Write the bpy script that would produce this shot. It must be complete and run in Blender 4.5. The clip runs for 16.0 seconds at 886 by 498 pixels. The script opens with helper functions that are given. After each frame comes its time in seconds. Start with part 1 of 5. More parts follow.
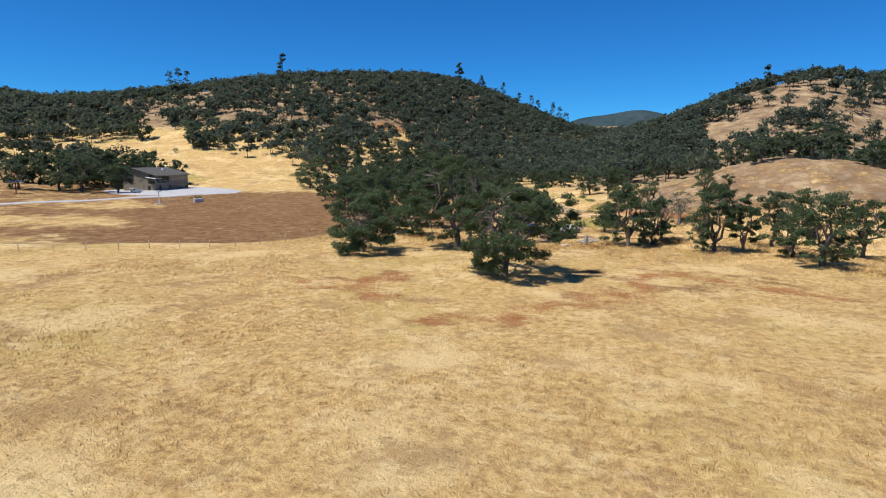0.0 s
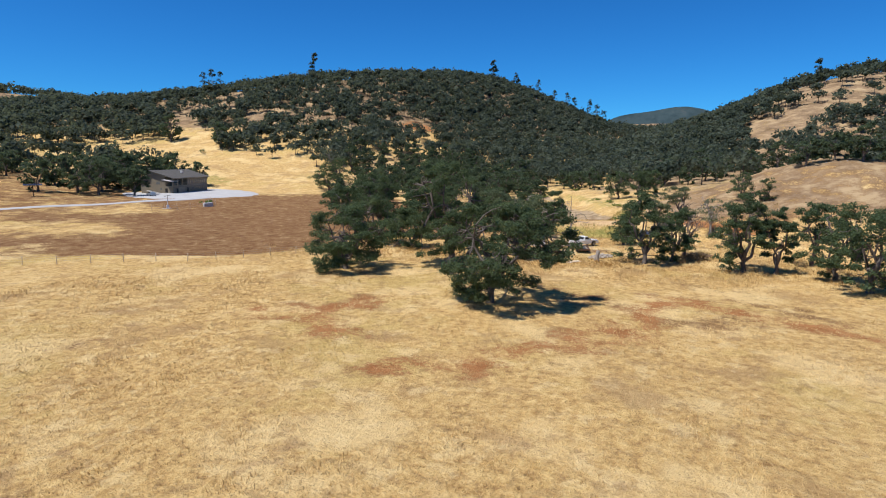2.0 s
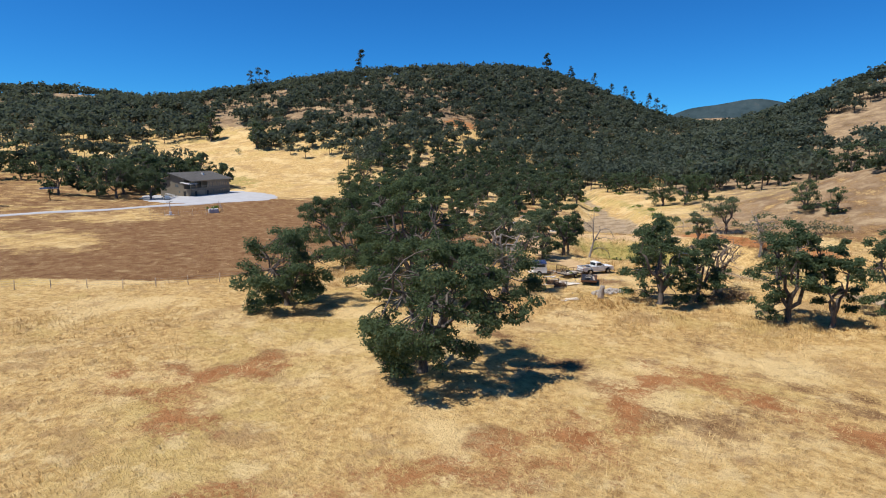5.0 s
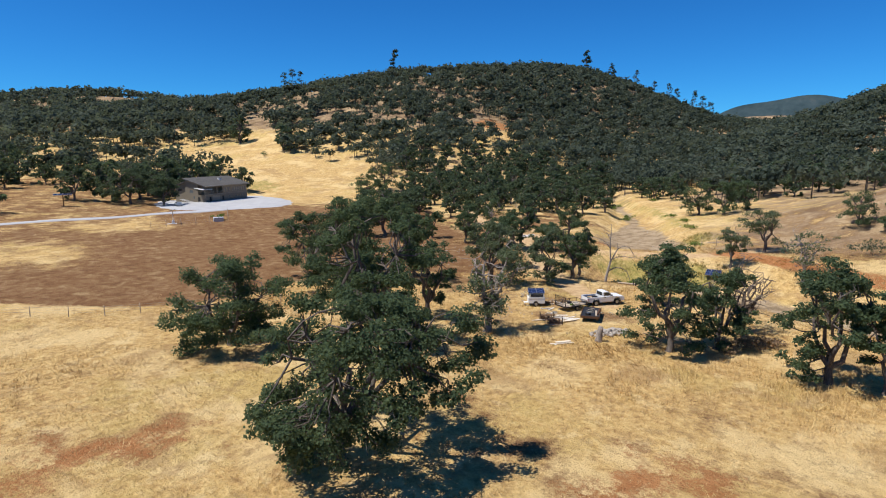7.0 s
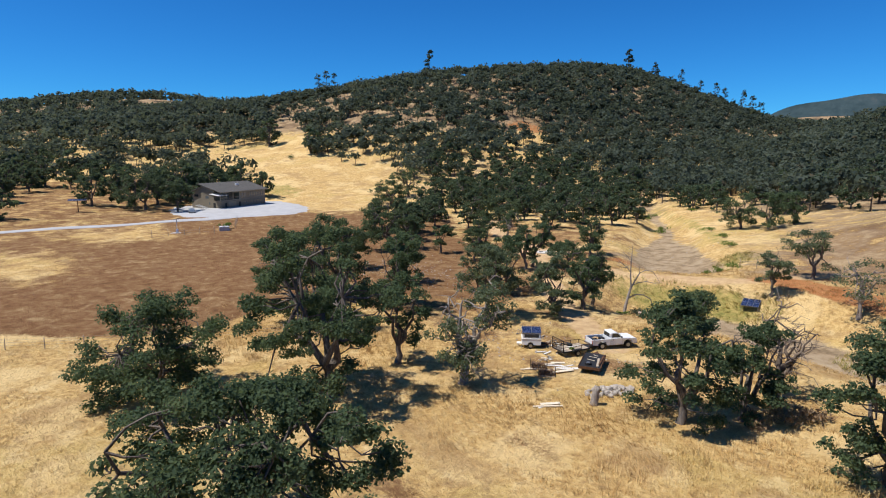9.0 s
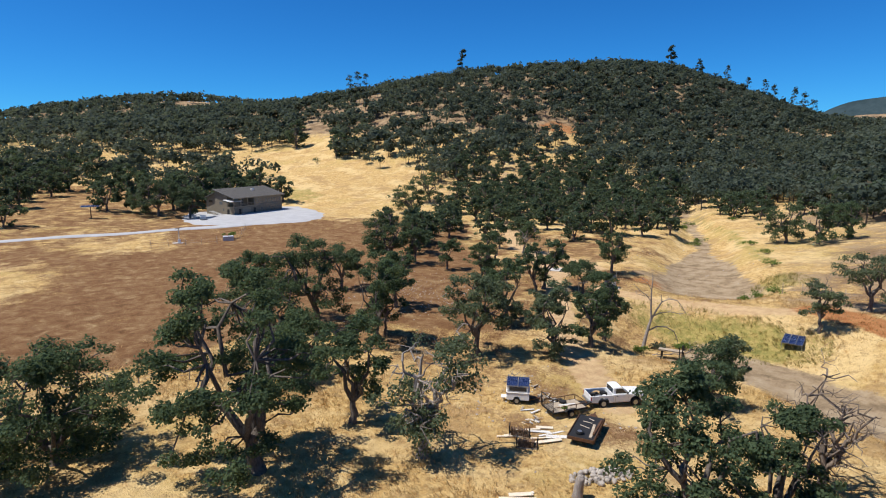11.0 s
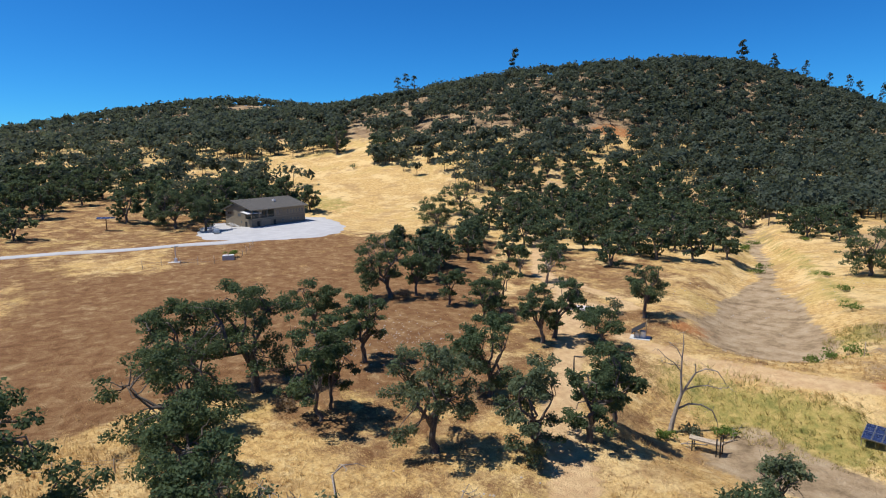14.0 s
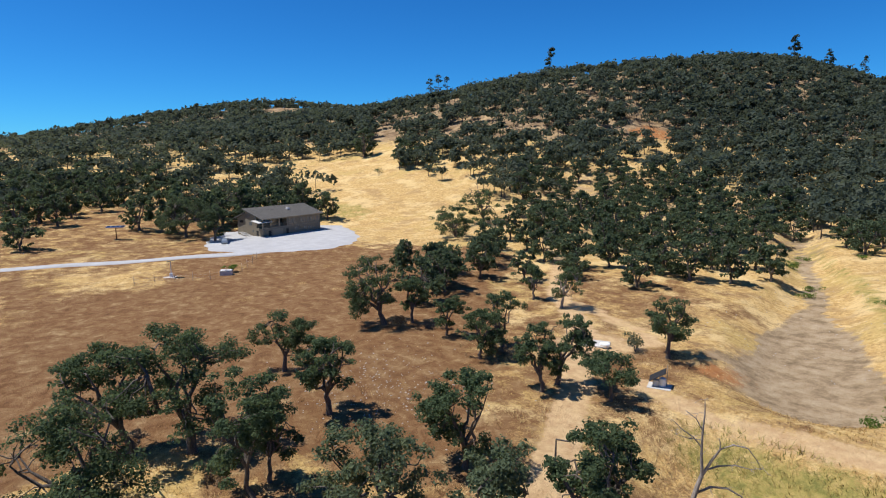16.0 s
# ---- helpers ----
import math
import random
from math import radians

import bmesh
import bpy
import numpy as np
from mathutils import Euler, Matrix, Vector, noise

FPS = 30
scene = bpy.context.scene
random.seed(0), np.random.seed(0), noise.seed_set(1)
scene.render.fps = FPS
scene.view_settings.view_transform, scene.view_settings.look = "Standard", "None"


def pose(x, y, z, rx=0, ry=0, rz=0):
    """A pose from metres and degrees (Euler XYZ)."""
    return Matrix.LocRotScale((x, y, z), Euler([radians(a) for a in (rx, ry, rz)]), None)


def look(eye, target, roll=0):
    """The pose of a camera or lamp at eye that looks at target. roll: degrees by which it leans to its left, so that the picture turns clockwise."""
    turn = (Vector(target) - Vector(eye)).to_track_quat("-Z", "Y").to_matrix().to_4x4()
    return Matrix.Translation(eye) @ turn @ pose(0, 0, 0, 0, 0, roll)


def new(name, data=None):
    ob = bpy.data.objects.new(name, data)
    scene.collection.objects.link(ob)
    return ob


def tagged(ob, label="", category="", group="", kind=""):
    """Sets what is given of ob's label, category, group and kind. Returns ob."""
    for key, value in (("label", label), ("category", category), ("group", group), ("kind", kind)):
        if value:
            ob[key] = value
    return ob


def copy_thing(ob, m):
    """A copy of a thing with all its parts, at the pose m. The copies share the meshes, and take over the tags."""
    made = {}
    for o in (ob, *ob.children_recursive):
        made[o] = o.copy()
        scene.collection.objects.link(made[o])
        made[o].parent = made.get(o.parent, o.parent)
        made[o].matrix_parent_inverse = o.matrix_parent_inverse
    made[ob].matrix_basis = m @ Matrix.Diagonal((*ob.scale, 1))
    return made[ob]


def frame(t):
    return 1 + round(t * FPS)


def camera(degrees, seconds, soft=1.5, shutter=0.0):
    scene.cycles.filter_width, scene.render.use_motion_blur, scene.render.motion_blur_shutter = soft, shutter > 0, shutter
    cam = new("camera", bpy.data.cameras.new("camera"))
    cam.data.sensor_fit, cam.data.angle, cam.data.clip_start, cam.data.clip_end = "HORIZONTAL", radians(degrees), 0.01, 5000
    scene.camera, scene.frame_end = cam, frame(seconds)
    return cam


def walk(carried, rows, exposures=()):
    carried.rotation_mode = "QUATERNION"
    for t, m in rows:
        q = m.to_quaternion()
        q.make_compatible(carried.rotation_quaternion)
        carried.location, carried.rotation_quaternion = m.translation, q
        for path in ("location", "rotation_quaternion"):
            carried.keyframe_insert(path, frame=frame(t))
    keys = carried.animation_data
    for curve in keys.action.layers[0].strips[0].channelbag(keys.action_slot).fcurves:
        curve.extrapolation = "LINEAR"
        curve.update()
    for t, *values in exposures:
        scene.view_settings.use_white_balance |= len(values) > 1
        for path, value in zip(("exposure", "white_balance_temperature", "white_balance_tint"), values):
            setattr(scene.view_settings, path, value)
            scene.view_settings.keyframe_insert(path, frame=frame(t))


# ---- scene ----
cam = camera(73.8, 16.0, soft=1.1)
PATH = [
    (0, (-2.366, 5.604, 14.443), (-3.098, 7.441, 14.144), 0.3),
    (0.5, (-1.712, 8.371, 14.75), (-2.474, 10.197, 14.452), 0.3),
    (1, (-1.049, 11.08, 15.124), (-1.839, 12.893, 14.824), 0.2),
    (1.5, (-0.217, 13.686, 15.55), (-1.038, 15.485, 15.247), 0.2),
    (2, (0.378, 16.742, 15.866), (-0.472, 18.527, 15.56), 0.2),
    (2.5, (0.984, 19.994, 16.212), (0.106, 21.764, 15.902), 0.2),
    (3, (1.621, 23.248, 16.577), (0.713, 25.003, 16.263), 0.2),
    (3.5, (2.243, 26.567, 16.965), (1.307, 28.305, 16.648), 0.1),
    (4, (2.648, 29.982, 17.265), (1.684, 31.704, 16.947), 0.1),
    (6.5, (4.414, 46.863, 19.508), (3.302, 48.493, 19.182), -0.1),
    (7, (4.307, 50.263, 19.89), (3.166, 51.874, 19.565), -0.1),
    (7.5, (4.166, 53.505, 20.311), (2.996, 55.095, 19.988), -0.0),
    (8, (3.976, 56.697, 20.697), (2.779, 58.267, 20.374), -0.0),
    (8.5, (3.725, 59.897, 21.108), (2.501, 61.446, 20.785), 0.1),
    (9, (3.433, 63.177, 21.544), (2.183, 64.704, 21.221), 0.0),
    (11.5, (0.922, 78.768, 23.679), (-0.452, 80.185, 23.354), -0.1),
    (12, (0.202, 82.1, 24.137), (-1.196, 83.493, 23.813), -0.1),
    (12.5, (-0.653, 85.459, 24.493), (-2.073, 86.829, 24.169), -0.2),
    (13, (-1.437, 88.605, 24.942), (-2.881, 89.951, 24.618), -0.2),
    (13.5, (-2.185, 91.755, 25.418), (-3.653, 93.075, 25.094), -0.3),
    (14, (-3.185, 94.978, 25.805), (-4.675, 96.272, 25.482), -0.3),
    (14.5, (-4.103, 98.01, 26.337), (-5.615, 99.278, 26.013), -0.3),
    (15, (-5.179, 101.138, 26.787), (-6.713, 102.381, 26.463), -0.4),
    (15.5, (-6.297, 104.218, 27.241), (-7.852, 105.434, 26.917), -0.4),
    (16, (-7.484, 107.314, 27.689), (-9.059, 108.504, 27.367), -0.4),
]
walk(cam, [(t, look(eye, target, roll)) for t, eye, target, roll in PATH])

# ---- world, sun ----
SUN_UP = radians(63)
SUN_WAY = Vector((-0.60 * math.cos(SUN_UP), -0.80 * math.cos(SUN_UP), math.sin(SUN_UP)))
world = bpy.data.worlds.new("world")
scene.world = world
world.use_nodes = True
wn, wl = world.node_tree.nodes, world.node_tree.links
sky = wn.new("ShaderNodeTexSky")
sky.sky_type, sky.sun_disc = "NISHITA", False
sky.sun_elevation, sky.sun_rotation = SUN_UP, math.atan2(SUN_WAY.x, SUN_WAY.y)
sky.altitude, sky.air_density, sky.dust_density, sky.ozone_density = 2600, 1.0, 0.15, 3.0
# gain and power of red, green and blue: deep blue away from the sun, paler near it
SKY_DEPTH = ((0.120, 1.3), (0.60, 1.10), (1.18, 1.0))
apart_rgb, join_rgb = wn.new("ShaderNodeSeparateColor"), wn.new("ShaderNodeCombineColor")
wl.new(sky.outputs[0], apart_rgb.inputs[0])
for channel, (gain, power) in enumerate(SKY_DEPTH):
    raised, scaled = wn.new("ShaderNodeMath"), wn.new("ShaderNodeMath")
    raised.operation, scaled.operation = "POWER", "MULTIPLY"
    raised.inputs[1].default_value, scaled.inputs[1].default_value = power, gain
    wl.new(apart_rgb.outputs[channel], raised.inputs[0])
    wl.new(raised.outputs[0], scaled.inputs[0])
    wl.new(scaled.outputs[0], join_rgb.inputs[channel])
wl.new(join_rgb.outputs[0], wn["Background"].inputs[0])
wn["Background"].inputs[1].default_value = 0.092
sun = new("sun", bpy.data.lights.new("sun", "SUN"))
sun.data.energy, sun.data.angle, sun.data.color = 5.0, radians(0.53), (1.0, 0.965, 0.91)
sun.matrix_world = look(SUN_WAY * 900, (0, 0, 0))
scene.view_settings.exposure = 0.22


# ---- materials ----
class Nodes:
    """A short way to write node trees."""

    def __init__(self, name, rough=0.8, metal=0.0, spec=0.3):
        self.m = bpy.data.materials.new(name)
        self.m.use_nodes = True
        self.t = self.m.node_tree
        self.b = self.t.nodes["Principled BSDF"]
        self.b.inputs["Roughness"].default_value = rough
        self.b.inputs["Metallic"].default_value = metal
        self.b.inputs["Specular IOR Level"].default_value = spec

    def add(self, kind, **kw):
        n = self.t.nodes.new("ShaderNode" + kind)
        for k, v in kw.items():
            n.inputs[k.replace("_", " ")].default_value = v
        return n

    def link(self, a, b):
        self.t.links.new(a, b)

    def place(self, sx=1, sy=1, sz=1, kind="Object"):
        c, m = self.add("TexCoord"), self.add("Mapping")
        m.inputs["Scale"].default_value = (sx, sy, sz)
        self.link(c.outputs[kind], m.inputs[0])
        return m.outputs[0]

    def noise(self, vec, scale, detail=4.0, rough=0.6, distort=0.0):
        n = self.add("TexNoise", Scale=scale, Detail=detail, Roughness=rough, Distortion=distort)
        self.link(vec, n.inputs["Vector"])
        return n.outputs["Fac"]

    def ramp(self, fac, *stops):
        r = self.add("ValToRGB")
        e = r.color_ramp.elements
        while len(e) < len(stops):
            e.new(0.5)
        for s, (p, c) in zip(e, stops):
            s.position, s.color = p, (*c, 1) if len(c) == 3 else c
        self.link(fac, r.inputs[0])
        return r.outputs[0]

    def step(self, fac, a, b):
        r = self.add("MapRange")
        r.interpolation_type = "SMOOTHSTEP"
        r.inputs[1].default_value, r.inputs[2].default_value = a, b
        self.link(fac, r.inputs[0])
        return r.outputs[0]

    def mix(self, fac, a, b, mode="MIX"):
        n = self.t.nodes.new("ShaderNodeMix")
        n.data_type, n.blend_type = "RGBA", mode
        for v, s in ((fac, n.inputs[0]), (a, n.inputs[6]), (b, n.inputs[7])):
            if isinstance(v, (int, float)):
                s.default_value = v
            elif isinstance(v, tuple):
                s.default_value = (*v, 1)
            else:
                self.link(v, s)
        return n.outputs[2]

    def math(self, op, a, b=0.0):
        n = self.t.nodes.new("ShaderNodeMath")
        n.operation = op
        for v, s in ((a, n.inputs[0]), (b, n.inputs[1])):
            if isinstance(v, (int, float)):
                s.default_value = v
            else:
                self.link(v, s)
        return n.outputs[0]

    def colour(self, c):
        self.link(c, self.b.inputs["Base Color"])

    def bump(self, h, strength=0.4, dist=0.05):
        n = self.add("Bump", Strength=strength, Distance=dist)
        self.link(h, n.inputs["Height"])
        self.link(n.outputs[0], self.b.inputs["Normal"])


def plain(name, c, rough=0.6, metal=0.0, vary=0.2, scale=3.0, spec=0.3):
    """A surface with stains and fine grain about one colour."""
    n = Nodes(name, rough, metal, spec)
    v = n.place()
    k = n.noise(v, scale, 5)
    lo, hi = tuple(x * (1 - vary) for x in c), tuple(min(1, x * (1 + vary)) for x in c)
    col = n.ramp(k, (0.3, lo), (0.7, hi))
    fine = n.noise(v, scale * 14, 3)
    n.colour(n.mix(n.step(fine, 0.35, 0.75), col, tuple(x * (1 - vary * 0.6) for x in c)))
    n.bump(fine, 0.15, 0.01)
    return n.m


def straw_colour(n, v):
    """Dry grass: gold, with pale matted, olive, brown and grey-mauve patches and tufts."""
    tuft = n.noise(v, 1.25, 5, 0.7)
    straw = n.ramp(tuft, (0.34, (0.322, 0.189, 0.074)), (0.48, (0.524, 0.340, 0.133)), (0.66, (0.662, 0.465, 0.202)))

    def patch(scale, lo, hi, much, colour, rough=0.62):
        nonlocal straw
        straw = n.mix(n.math("MULTIPLY", n.step(n.noise(v, scale, 6, rough), lo, hi), much), straw, colour)

    patch(0.045, 0.50, 0.62, 0.50, (0.488, 0.363, 0.124))
    patch(0.083, 0.50, 0.62, 0.75, (0.699, 0.511, 0.248))
    patch(0.120, 0.53, 0.64, 0.65, (0.350, 0.216, 0.097))
    patch(0.300, 0.54, 0.64, 0.55, (0.718, 0.543, 0.276), 0.7)
    patch(0.210, 0.57, 0.68, 0.55, (0.304, 0.189, 0.097), 0.7)
    patch(0.560, 0.56, 0.64, 0.55, (0.313, 0.202, 0.092), 0.7)
    return straw


def ground_material():
    n = Nodes("dry_ground", 0.95, 0, 0.05)
    v = n.place()
    mid, fine, tuft = n.noise(v, 0.24, 6, 0.66), n.noise(v, 3.4, 5, 0.75), n.noise(v, 1.25, 5, 0.7)
    streak = n.noise(n.place(2.2, 0.8, 1), 1.5, 5, 0.7, 0.4)
    cross = n.noise(n.place(0.8, 2.2, 1), 1.3, 5, 0.7, 0.4)
    laid = n.mix(n.step(n.noise(v, 0.11, 3), 0.45, 0.55), streak, cross)
    straw = straw_colour(n, v)
    straw = n.mix(n.math("MULTIPLY", n.step(laid, 0.52, 0.68), 0.45), straw, (0.29, 0.18, 0.08))
    straw = n.mix(n.math("MULTIPLY", n.step(fine, 0.50, 0.70), 0.35), straw, (0.78, 0.59, 0.30))
    zone = n.t.nodes.new("ShaderNodeAttribute")
    zone.attribute_name = "zone"
    z1 = n.t.nodes.new("ShaderNodeSeparateColor")
    n.link(zone.outputs["Color"], z1.inputs[0])
    zone2 = n.t.nodes.new("ShaderNodeAttribute")
    zone2.attribute_name = "zone_b"
    z2 = n.t.nodes.new("ShaderNodeSeparateColor")
    n.link(zone2.outputs["Color"], z2.inputs[0])
    jitter = n.math("ADD", n.math("MULTIPLY", n.math("SUBTRACT", mid, 0.5), 1.5), n.math("MULTIPLY", n.math("SUBTRACT", fine, 0.5), 0.9))

    def mask(src, lo=0.3, hi=0.7):
        return n.step(n.math("ADD", src, jitter), lo, hi)

    soil = n.ramp(n.noise(v, 0.45, 6, 0.7, 0.6), (0.32, (0.135, 0.066, 0.030)), (0.46, (0.198, 0.104, 0.048)), (0.58, (0.252, 0.148, 0.072)), (0.70, (0.38, 0.265, 0.135)))
    soil = n.mix(n.math("MULTIPLY", n.step(n.noise(v, 3.1, 3, 0.7), 0.60, 0.70), 0.4), soil, (0.42, 0.27, 0.13))
    col = n.mix(mask(z1.outputs[0]), straw, soil)
    dirt = n.ramp(n.noise(v, 0.9, 5), (0.3, (0.47, 0.30, 0.155)), (0.7, (0.64, 0.455, 0.25)))
    col = n.mix(mask(z1.outputs[1]), col, dirt)
    green = n.ramp(n.noise(v, 0.8, 5), (0.3, (0.17, 0.17, 0.05)), (0.5, (0.33, 0.27, 0.085)), (0.7, (0.48, 0.35, 0.13)))
    col = n.mix(mask(z1.outputs[2]), col, green)
    bed = n.ramp(n.noise(v, 0.35, 7, 0.7), (0.34, (0.19, 0.135, 0.08)), (0.5, (0.35, 0.255, 0.155)), (0.66, (0.45, 0.35, 0.23)))
    col = n.mix(mask(z2.outputs[0]), col, bed)
    duff = n.ramp(n.noise(v, 0.12, 6, 0.7), (0.36, (0.14, 0.092, 0.056)), (0.5, (0.27, 0.185, 0.11)), (0.64, (0.43, 0.31, 0.175)))
    col = n.mix(mask(z2.outputs[1]), col, duff)
    clay = n.ramp(n.noise(v, 0.5, 6, 0.7), (0.35, (0.30, 0.12, 0.045)), (0.7, (0.46, 0.22, 0.09)))
    col = n.mix(mask(z2.outputs[2]), col, clay)
    # far mountain: woods and pale rock, distance haze tinted blue into the base colour
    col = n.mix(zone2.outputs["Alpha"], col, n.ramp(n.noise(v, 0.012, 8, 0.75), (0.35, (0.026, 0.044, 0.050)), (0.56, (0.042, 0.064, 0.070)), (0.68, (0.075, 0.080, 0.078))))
    n.colour(col)
    n.bump(n.math("ADD", n.math("MULTIPLY", tuft, 0.9), n.math("ADD", n.math("MULTIPLY", laid, 0.3), n.math("MULTIPLY", fine, 0.6))), 1.0, 0.38)
    return n.m


def leaf_material(name, dark, light, stand=0.0):
    n = Nodes(name, 0.75, 0, 0.12)
    g, o = n.t.nodes.new("ShaderNodeNewGeometry"), n.t.nodes.new("ShaderNodeObjectInfo")
    c = n.mix(g.outputs["Random Per Island"], dark, light)
    c = n.mix(n.math("MULTIPLY", o.outputs["Random"], 0.45), c, tuple(x * 0.6 for x in light))
    patch = n.noise(n.place(), 0.55, 4)
    c = n.mix(n.math("MULTIPLY", n.step(patch, 0.5, 0.72), 0.6), c, (light[0] * 1.25, light[1] * 1.12, light[2] * 0.95))
    if stand:
        # trees of other kinds and health among the rest
        other = n.noise(n.place(), stand, 3, 0.6)
        c = n.mix(n.math("MULTIPLY", n.step(other, 0.50, 0.62), 0.7), c, (light[0] * 1.25, light[1] * 1.12, light[2] * 1.15))
        c = n.mix(n.math("MULTIPLY", n.step(other, 0.50, 0.36), 0.6), c, tuple(x * 0.55 for x in dark))
        c = n.mix(n.math("MULTIPLY", n.step(n.noise(n.place(), stand * 0.8, 2), 0.66, 0.72), 0.6), c, (0.13, 0.085, 0.045))
    n.colour(c)
    # thin leaves let some light through
    through_leaf, both = n.add("BsdfTranslucent"), n.add("MixShader", Fac=0.45)
    n.link(n.mix(0.5, c, (light[0] * 1.7, light[1] * 1.5, light[2] * 1.0)), through_leaf.inputs["Color"])
    n.link(n.b.outputs[0], both.inputs[1])
    n.link(through_leaf.outputs[0], both.inputs[2])
    n.link(both.outputs[0], n.t.nodes["Material Output"].inputs["Surface"])
    return n.m


def bark_material(name, a, b):
    n = Nodes(name, 0.92, 0, 0.1)
    v = n.place(6, 6, 1.1)
    k = n.noise(v, 1.4, 6, 0.7)
    n.colour(n.ramp(k, (0.3, a), (0.7, b)))
    n.bump(k, 0.8, 0.06)
    return n.m


def glass_material(name, c=(0.02, 0.025, 0.03)):
    n = Nodes(name, 0.06, 0, 0.6)
    n.colour(n.ramp(n.noise(n.place(), 2.0), (0.3, c), (0.8, tuple(x * 1.6 for x in c))))
    return n.m


GROUND = ground_material()
LEAF = leaf_material("oak_leaves", (0.046, 0.076, 0.042), (0.104, 0.148, 0.076))
LEAF_SLOPE = leaf_material("slope_oak_leaves", (0.042, 0.066, 0.042), (0.096, 0.134, 0.076))
LEAF_GREY = leaf_material("blue_oak_leaves", (0.060, 0.086, 0.052), (0.151, 0.191, 0.110))
# hillside trees: air haze put into the leaf colour, lighter and bluish grey
LEAF_FAR = leaf_material("hillside_leaves", (0.038, 0.055, 0.044), (0.090, 0.116, 0.084), 0.11)
LEAF_PINE = leaf_material("pine_needles", (0.035, 0.048, 0.036), (0.085, 0.105, 0.075))
LEAF_BUSH = leaf_material("shrub_leaves", (0.06, 0.075, 0.05), (0.13, 0.15, 0.10))
LEAF_DRY = leaf_material("dry_brush", (0.16, 0.11, 0.07), (0.34, 0.25, 0.16))
LEAF_GREEN = leaf_material("creek_leaves", (0.07, 0.12, 0.025), (0.16, 0.23, 0.06))
BARK = bark_material("oak_bark", (0.055, 0.045, 0.038), (0.20, 0.17, 0.145))
DEAD = bark_material("weathered_wood", (0.16, 0.13, 0.11), (0.42, 0.37, 0.32))
TWIG = bark_material("grey_twigs", (0.12, 0.09, 0.07), (0.30, 0.24, 0.19))


def grass_material(name, stops):
    n = Nodes(name, 0.85, 0, 0.1)
    g = n.t.nodes.new("ShaderNodeNewGeometry")
    if stops:
        k = n.math("ADD", n.math("MULTIPLY", g.outputs["Random Per Island"], 0.4), n.math("MULTIPLY", n.noise(n.place(), 0.5, 4), 0.7))
        n.colour(n.ramp(k, *stops))
    else:
        blade = n.ramp(g.outputs["Random Per Island"], (0.0, (0.42, 0.27, 0.12)), (0.5, (0.61, 0.42, 0.18)), (1.0, (0.78, 0.59, 0.30)))
        n.colour(n.mix(0.62, blade, straw_colour(n, n.place())))
    return n.m


GRASS = grass_material("dry_grass_blades", ())
REED = grass_material("reed_blades", ((0.3, (0.16, 0.18, 0.05)), (0.5, (0.34, 0.29, 0.09)), (0.7, (0.54, 0.41, 0.16))))


# ---- mesh tools ----
def mesh_np(name, verts, faces, material, smooth=False):
    """A mesh from arrays of corners and of faces with three or four corners each."""
    verts, faces = np.asarray(verts, np.float32), np.asarray(faces, np.int32)
    me = bpy.data.meshes.new(name)
    n, k = faces.shape
    me.vertices.add(len(verts))
    me.vertices.foreach_set("co", verts.ravel())
    me.loops.add(n * k)
    me.loops.foreach_set("vertex_index", faces.ravel())
    me.polygons.add(n)
    me.polygons.foreach_set("loop_start", np.arange(0, n * k, k, dtype=np.int32))
    me.polygons.foreach_set("loop_total", np.full(n, k, dtype=np.int32))
    me.polygons.foreach_set("use_smooth", np.full(n, smooth, dtype=bool))
    me.materials.append(material)
    me.update(calc_edges=True)
    return me


def part(name, bm, material, parent=None, label=""):
    """Links a bmesh as one mesh object under a thing or a part."""
    me = bpy.data.meshes.new(name)
    bm.to_mesh(me)
    bm.free()
    me.materials.append(material)
    ob = new(name, me)
    if parent is not None:
        ob.parent = parent
    return tagged(ob, label)


def under(name, me, parent, label=""):
    ob = new(name, me)
    ob.parent = parent
    return tagged(ob, label)


def thing(name, m, label, category, group="", kind=""):
    ob = new(name)
    ob.matrix_world = m
    return tagged(ob, label, category, group, kind)


def box(*blocks, bevel=0.0):
    """One bmesh of blocks (x0, y0, z0, x1, y1, z1)."""
    bm = bmesh.new()
    for x0, y0, z0, x1, y1, z1 in blocks:
        m = Matrix.Translation(((x0 + x1) / 2, (y0 + y1) / 2, (z0 + z1) / 2)) @ Matrix.Diagonal((x1 - x0, y1 - y0, z1 - z0, 1))
        bmesh.ops.create_cube(bm, size=1, matrix=m)
    if bevel:
        bmesh.ops.bevel(bm, geom=bm.edges[:], offset=bevel, segments=2, affect="EDGES", clamp_overlap=True)
    return bm


def prism(outline, a, b, axis="y", bevel=0.0):
    """A block with a drawn outline: the outline's two numbers are the other two axes in order, from a to b along axis."""
    bm = bmesh.new()

    def at(p, q):
        return {"x": (q, p[0], p[1]), "y": (p[0], q, p[1]), "z": (p[0], p[1], q)}[axis]

    lo, hi = [bm.verts.new(at(p, a)) for p in outline], [bm.verts.new(at(p, b)) for p in outline]
    bm.faces.new(lo)
    bm.faces.new(hi[::-1])
    for i in range(len(lo)):
        j = (i + 1) % len(lo)
        bm.faces.new((lo[j], lo[i], hi[i], hi[j]))
    bmesh.ops.recalc_face_normals(bm, faces=bm.faces[:])
    if bevel:
        bmesh.ops.bevel(bm, geom=bm.edges[:], offset=bevel, segments=2, affect="EDGES", clamp_overlap=True)
    return bm


